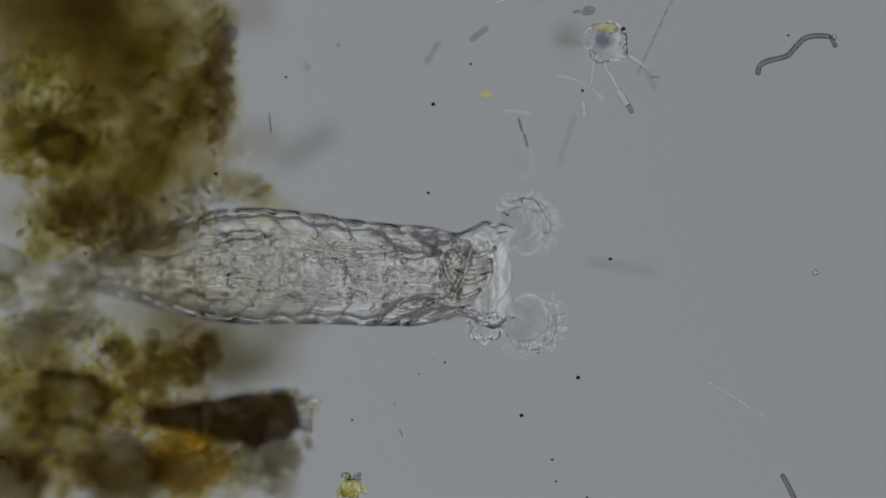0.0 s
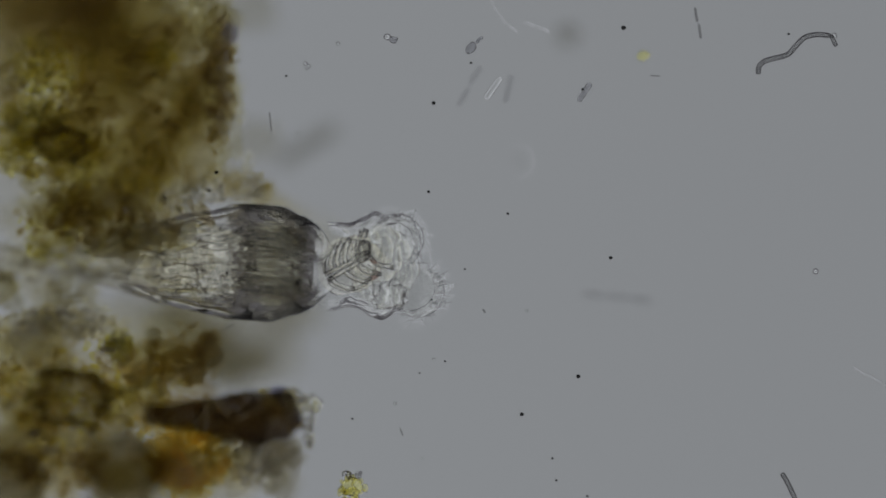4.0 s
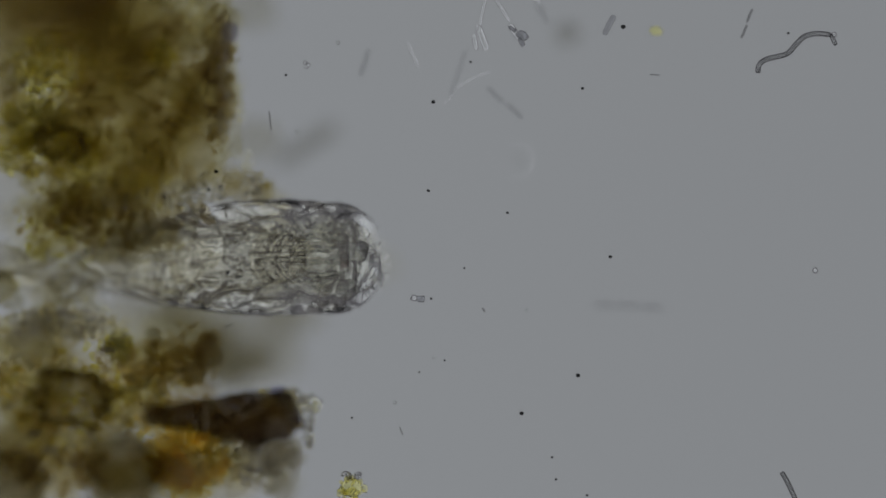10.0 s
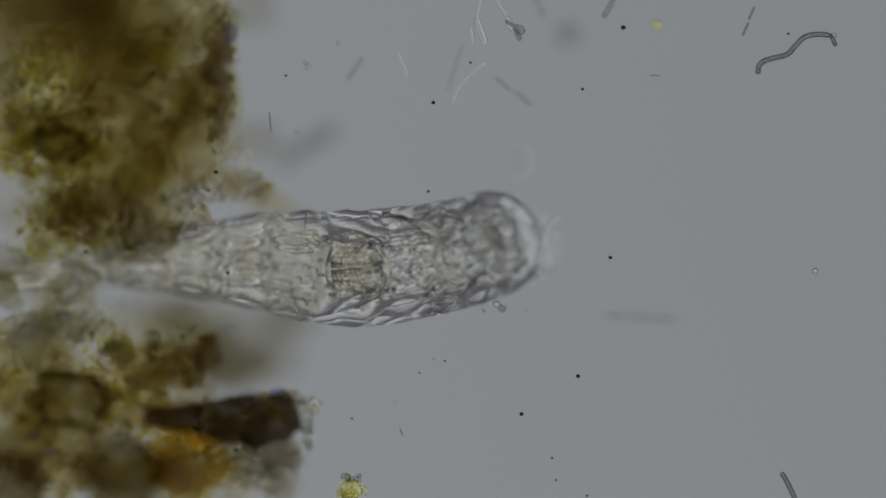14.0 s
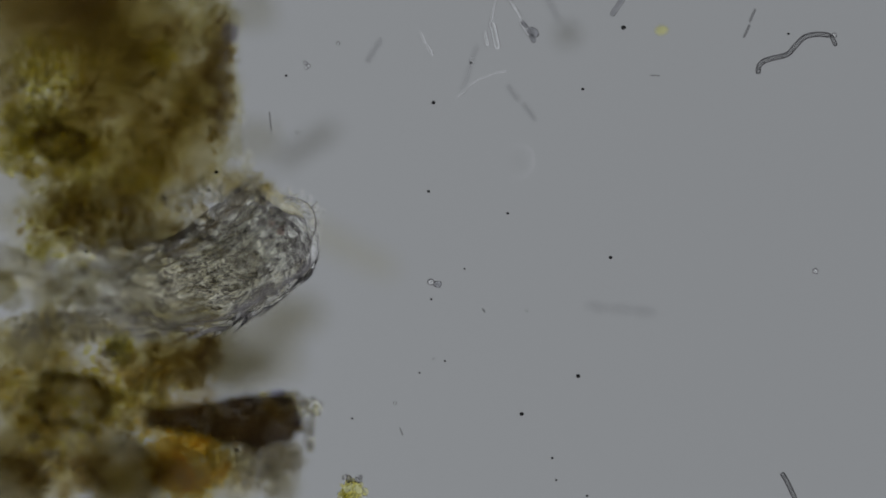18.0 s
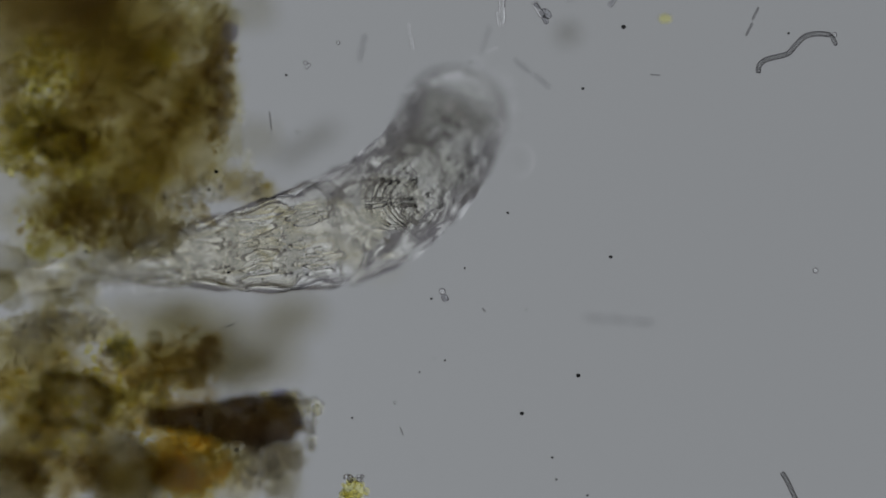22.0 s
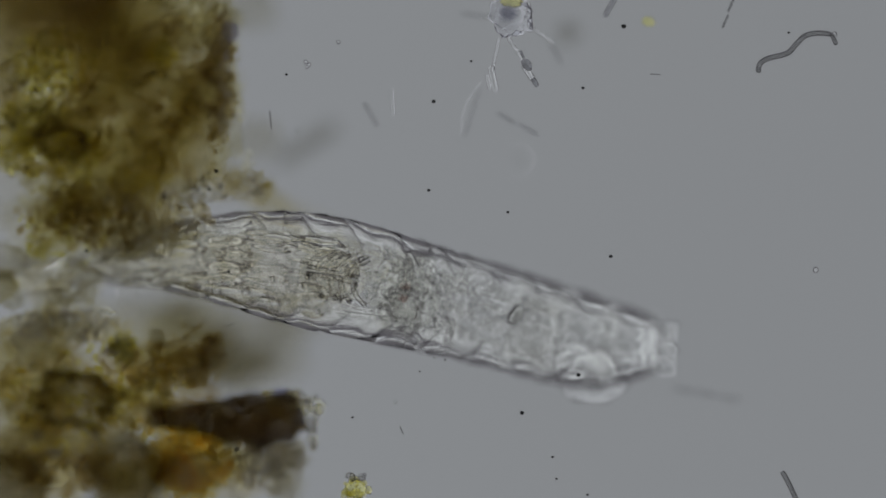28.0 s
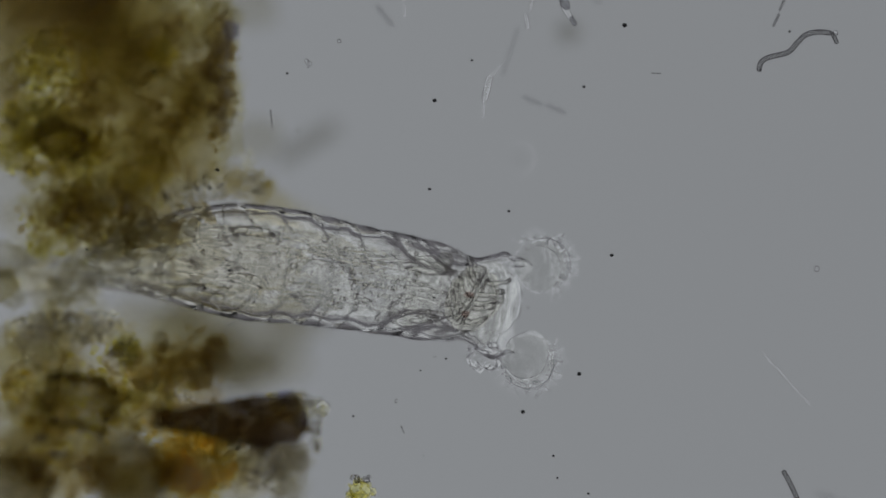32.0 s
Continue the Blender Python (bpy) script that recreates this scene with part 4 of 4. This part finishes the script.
def motions():
    rotifer_motion()
    walk(lower, [(t, pose(x * S, -y * S, 0)) for t, x, y in [
        (0, 0, -3.5), (3, 1, -4), (6, 0, -2.5), (8, 1.5, -3), (10, 1, -1.5), (13, 0, 0), (16.5, 1, 3), (20, 3, 3), (25, 4.5, 3.5), (28, 6.5, 2.5), (30, 10, 8), (32, 12, 8)]])
    walk(cell, [(t, pose(x * S, -y * S, 0)) for t, x, y in [
        (0, 0, -3.5), (3, 1.5, -5), (6, 0, -2.5), (8, 1.5, -3), (10, 1, -1.5), (13, 0, 0), (16.5, 1, 3), (20, 3, 3), (25, 5, 3.5), (28, 7.5, 2), (30, 11.5, 8.5), (32, 14, 7)]])
    drift(oval, [(0, 80, 815, 40), (6, 95, 800, 30), (8, 112, 812, 20), (10, 85, 792, 10), (13, 90, 825, 20), (17, 100, 828, 60), (18, 118, 830, -25), (19, 90, 832, -30), (20, 70, 850, -10), (25, 80, 858, 0), (32, 105, 815, 30)], 6)
    # the colony with its arms, and the diatom that hangs under it
    hang = [(5.5, 917, 65), (7, 916, 66), (9, 921, 65), (11, 919, 63), (12, 913, 62), (14, 915, 52), (14.5, 914, 55), (16.5, 934, 57), (18, 940, 56), (19.5, 952, 50),
            (21, 945, 42), (22, 962, 24), (23, 969, 18), (24, 959, 28), (24.5, 966, 32), (25, 967, 78), (25.5, 958, 113), (26.5, 952, 128), (27.5, 946, 135), (28, 944, 136), (28.5, 938, 148), (29, 935, 154),
            (30, 935, 159), (30.5, 940, 153), (31, 946, 143), (31.5, 977, 110), (32, 1010, 30)]
    drift(colony, [(0, 1075, 72, 0), (0.2, 1073, 120, 25), (0.4, 1022, 192, 60), (0.6, 880, 205, 95), (0.8, 793, 85, 130), (1.0, 838, -5, 165), (1.2, 900, -70, 200), (1.4, 960, -90, 235), (1.6, 1000, -50, 270),
                   (1.8, 1019, 10, 305), (2.0, 1047, 32, 335), (2.2, 1050, 89, 360), (2.4, 1032, 150, 395), (2.6, 900, 180, 430), (2.8, 800, 110, 465), (3.0, 800, 20, 500), (3.2, 830, -70, 535), (3.5, 870, -110, 570), (4.5, 880, -90, 660)]
          + [(t, x - 38, y - 106, 720) for t, x, y in hang])
    with_eddy(twin, [(t, x - 2 - (14 if t > 24.6 else 0), y - 2 - (22 if t > 24.6 else 0), 25 + (30 if t > 24.6 else 8 * (t > 16))) for t, x, y in hang], 0.12)
    with_eddy(rods["blunt"], [(5.5, 856, 73, 66), (8, 857, 68, 62), (12, 850, 66, 68), (14, 851, 56, 66), (16.5, 874, 66, 74), (18, 876, 64, 74), (20, 876, 52, 78), (21, 871, 45, 80), (22, 888, 20, 84),
                              (23, 888, 14, 80), (24, 876, 22, 82), (25, 892, 88, 70), (25.5, 882, 120, 70), (28, 872, 142, 75), (32, 860, 160, 100)], 0.3)
    with_eddy(rods["dark"], [(5.5, 1061, 82, -75), (8, 1071, 60, -70), (10, 1078, 46, -66), (12, 1073, 30, -68), (14, 1077, 15, -66), (16.5, 1090, 14, -58), (20, 1093, 8, -62), (21.7, 1088, 0, -60), (24, 1095, -20, -60),
                             (25.2, 1098, 4, -65), (28, 1078, 16, -65), (29, 1066, 21, -60), (30, 1067, 24, -60), (31, 1080, 10, -55), (32, 1110, -30, -50)], 0.45)
    with_eddy(cube, [(5.5, 1156, 69, 0), (7, 1156, 66, 2), (9, 1160, 58, 5), (11, 1162, 56, 8), (13, 1164, 50, 5), (14.5, 1163, 44, 0), (16.5, 1171, 52, -8), (18, 1171, 54, -10), (20, 1174, 44, -8), (21, 1170, 38, -6),
                     (23, 1184, 33, 0), (24, 1180, 23, 0), (24.5, 1194, 8, 0), (25, 1186, 11, 10), (25.5, 1162, 40, 20), (28, 1147, 41, 10), (29, 1130, 54, 10), (30, 1129, 61, 10), (31, 1141, 48, 10), (31.5, 1168, 32, 10), (32, 1235, -20, 10)], 0.6, 1.2, 12)
    with_eddy(rods["needle"], [(5.5, 714, 100, 68), (8, 722, 100, 66), (10, 731, 99, 68), (12, 714, 109, 70), (14, 711, 110, 68), (16.5, 746, 84, 62), (19, 754, 78, 62), (20, 741, 83, 70), (21, 720, 92, 62), (22, 726, 66, 80),
                               (23, 722, 62, 84), (24, 705, 82, 72), (25, 713, 124, 85), (25.5, 712, 150, 88), (28, 694, 183, 88), (30, 684, 204, 92), (31, 685, 190, 92), (31.5, 700, 136, 90), (32, 712, 10, 88)], 0.75)
    with_eddy(rods["bent"], [(5.5, 800, 160, -40), (8, 812, 156, -38), (10, 826, 154, -35), (12, 826, 155, -45), (14, 826, 148, -52), (16.5, 850, 150, -30), (18, 852, 146, -28), (20, 853, 140, -36), (21, 840, 136, -46), (22.5, 850, 110, -45),
                              (25, 870, 150, -70), (28, 830, 190, -68), (30, 800, 215, -66), (32, 865, 165, -72)], 0.9)
    with_eddy(rods["long"], [(5.5, 876, 182, 38), (8, 885, 181, 40), (10, 893, 184, 40), (12, 900, 180, 38), (14, 908, 162, 36), (16.5, 918, 182, 48), (18, 922, 182, 50), (20, 930, 165, 40), (21, 930, 152, 34), (22, 941, 132, 38),
                              (24, 942, 126, 30), (25.5, 925, 220, 28), (28, 915, 222, 28), (30, 905, 240, 30), (32, 960, 190, 20)], 0.2, 1.1, -14)
    with_eddy(rods["tapered"], [(5.5, 634, 105, 98), (8, 641, 108, 102), (10, 645, 112, 104), (12, 636, 126, -65), (14, 628, 122, -60), (16.5, 652, 100, -62), (18, 661, 90, -62), (20, 657, 82, -70), (22, 640, 86, -82), (24, 640, 118, 80),
                                 (25, 662, 168, 60), (28, 655, 205, 55), (30, 650, 212, 58), (31, 656, 196, 55), (31.7, 665, 90, 50), (32, 678, 32, 48)], 0.5, 1.1, -14)
    with_eddy(rods["thin"], [(5.5, 1320, 55, -68), (8, 1322, 45, -70), (12, 1322, 42, -70), (14, 1325, 38, -68), (16.5, 1326, 44, -68), (20, 1328, 38, -70), (23, 1334, 40, -66), (24.5, 1338, 28, -68), (25, 1324, 24, -68), (25.5, 1302, 33, -70),
                              (28, 1288, 26, -70), (29, 1272, 25, -70), (30, 1265, 28, -70), (31, 1277, 25, -72), (31.5, 1306, 15, -70), (32, 1377, 26, -68)], 0.68, 1.5)
    drift(rods["faint"], [(0, 1100, 470, 10), (3.5, 1090, 520, 6), (5.5, 1098, 536, 6), (8, 1108, 533, 4), (10, 1112, 544, 3), (12, 1128, 556, 3), (14, 1132, 562, 3), (16.5, 1102, 550, 8), (18, 1098, 548, 6), (20, 1102, 554, 4), (22, 1095, 568, 4),
                          (24, 1098, 570, 3), (25.5, 1130, 600, 3), (28, 1250, 700, 10), (32, 1500, 900, 20)], -30)
    drift(rods["sweeper"], [(0, 1160, 60, -65), (0.2, 1160, 130, -40), (0.4, 1140, 250, -100), (0.6, 1040, 300, -165), (0.8, 920, 140, -240), (1.0, 1155, 70, -415), (1.2, 1160, 95, -400), (1.4, 1100, 180, -380), (1.6, 1010, 60, -395), (1.8, 1010, 70, -370),
                            (2.0, 1060, 75, -355), (2.2, 960, 235, -390), (2.4, 850, 220, -375), (2.6, 950, 190, -355), (2.8, 900, 160, -330), (3.0, 950, 150, -410), (3.5, 1000, -60, -400), (4.5, 1100, -200, -400), (32, 1200, -300, -400)])
    drift(rods["far"], [(0, 1305, 705, 32), (0.5, 1420, 800, 40), (1.5, 1700, 700, 20), (3.0, 1465, 600, 30), (3.5, 1500, 632, 28), (5.5, 1700, 760, 30), (27.5, 1750, 700, 40), (31, 1560, 700, 45), (32, 1390, 676, 48)])
    drift(crumb, [(0, 760, -80, 20), (3.5, 700, -60, 20), (4.5, 690, 300, 10), (5.5, 690, 506, 0), (8, 694, 508, 0), (9, 713, 518, 0), (10, 742, 531, 0), (11, 785, 546, 25), (12, 850, 560, 60), (13, 860, 566, 50), (14, 886, 545, 30), (14.5, 880, 560, 20), (16.5, 800, 512, 20),
                  (17, 782, 506, 20), (18, 771, 503, 10), (19, 776, 507, 15), (20, 786, 521, 30), (21, 797, 544, 40), (22, 785, 526, 60), (23, 792, 525, 60), (24, 796, 543, 60), (25, 786, 530, 90), (25.5, 793, 605, 90), (27.5, 900, 900, 90), (32, 1100, 1000, 90)])


motions()
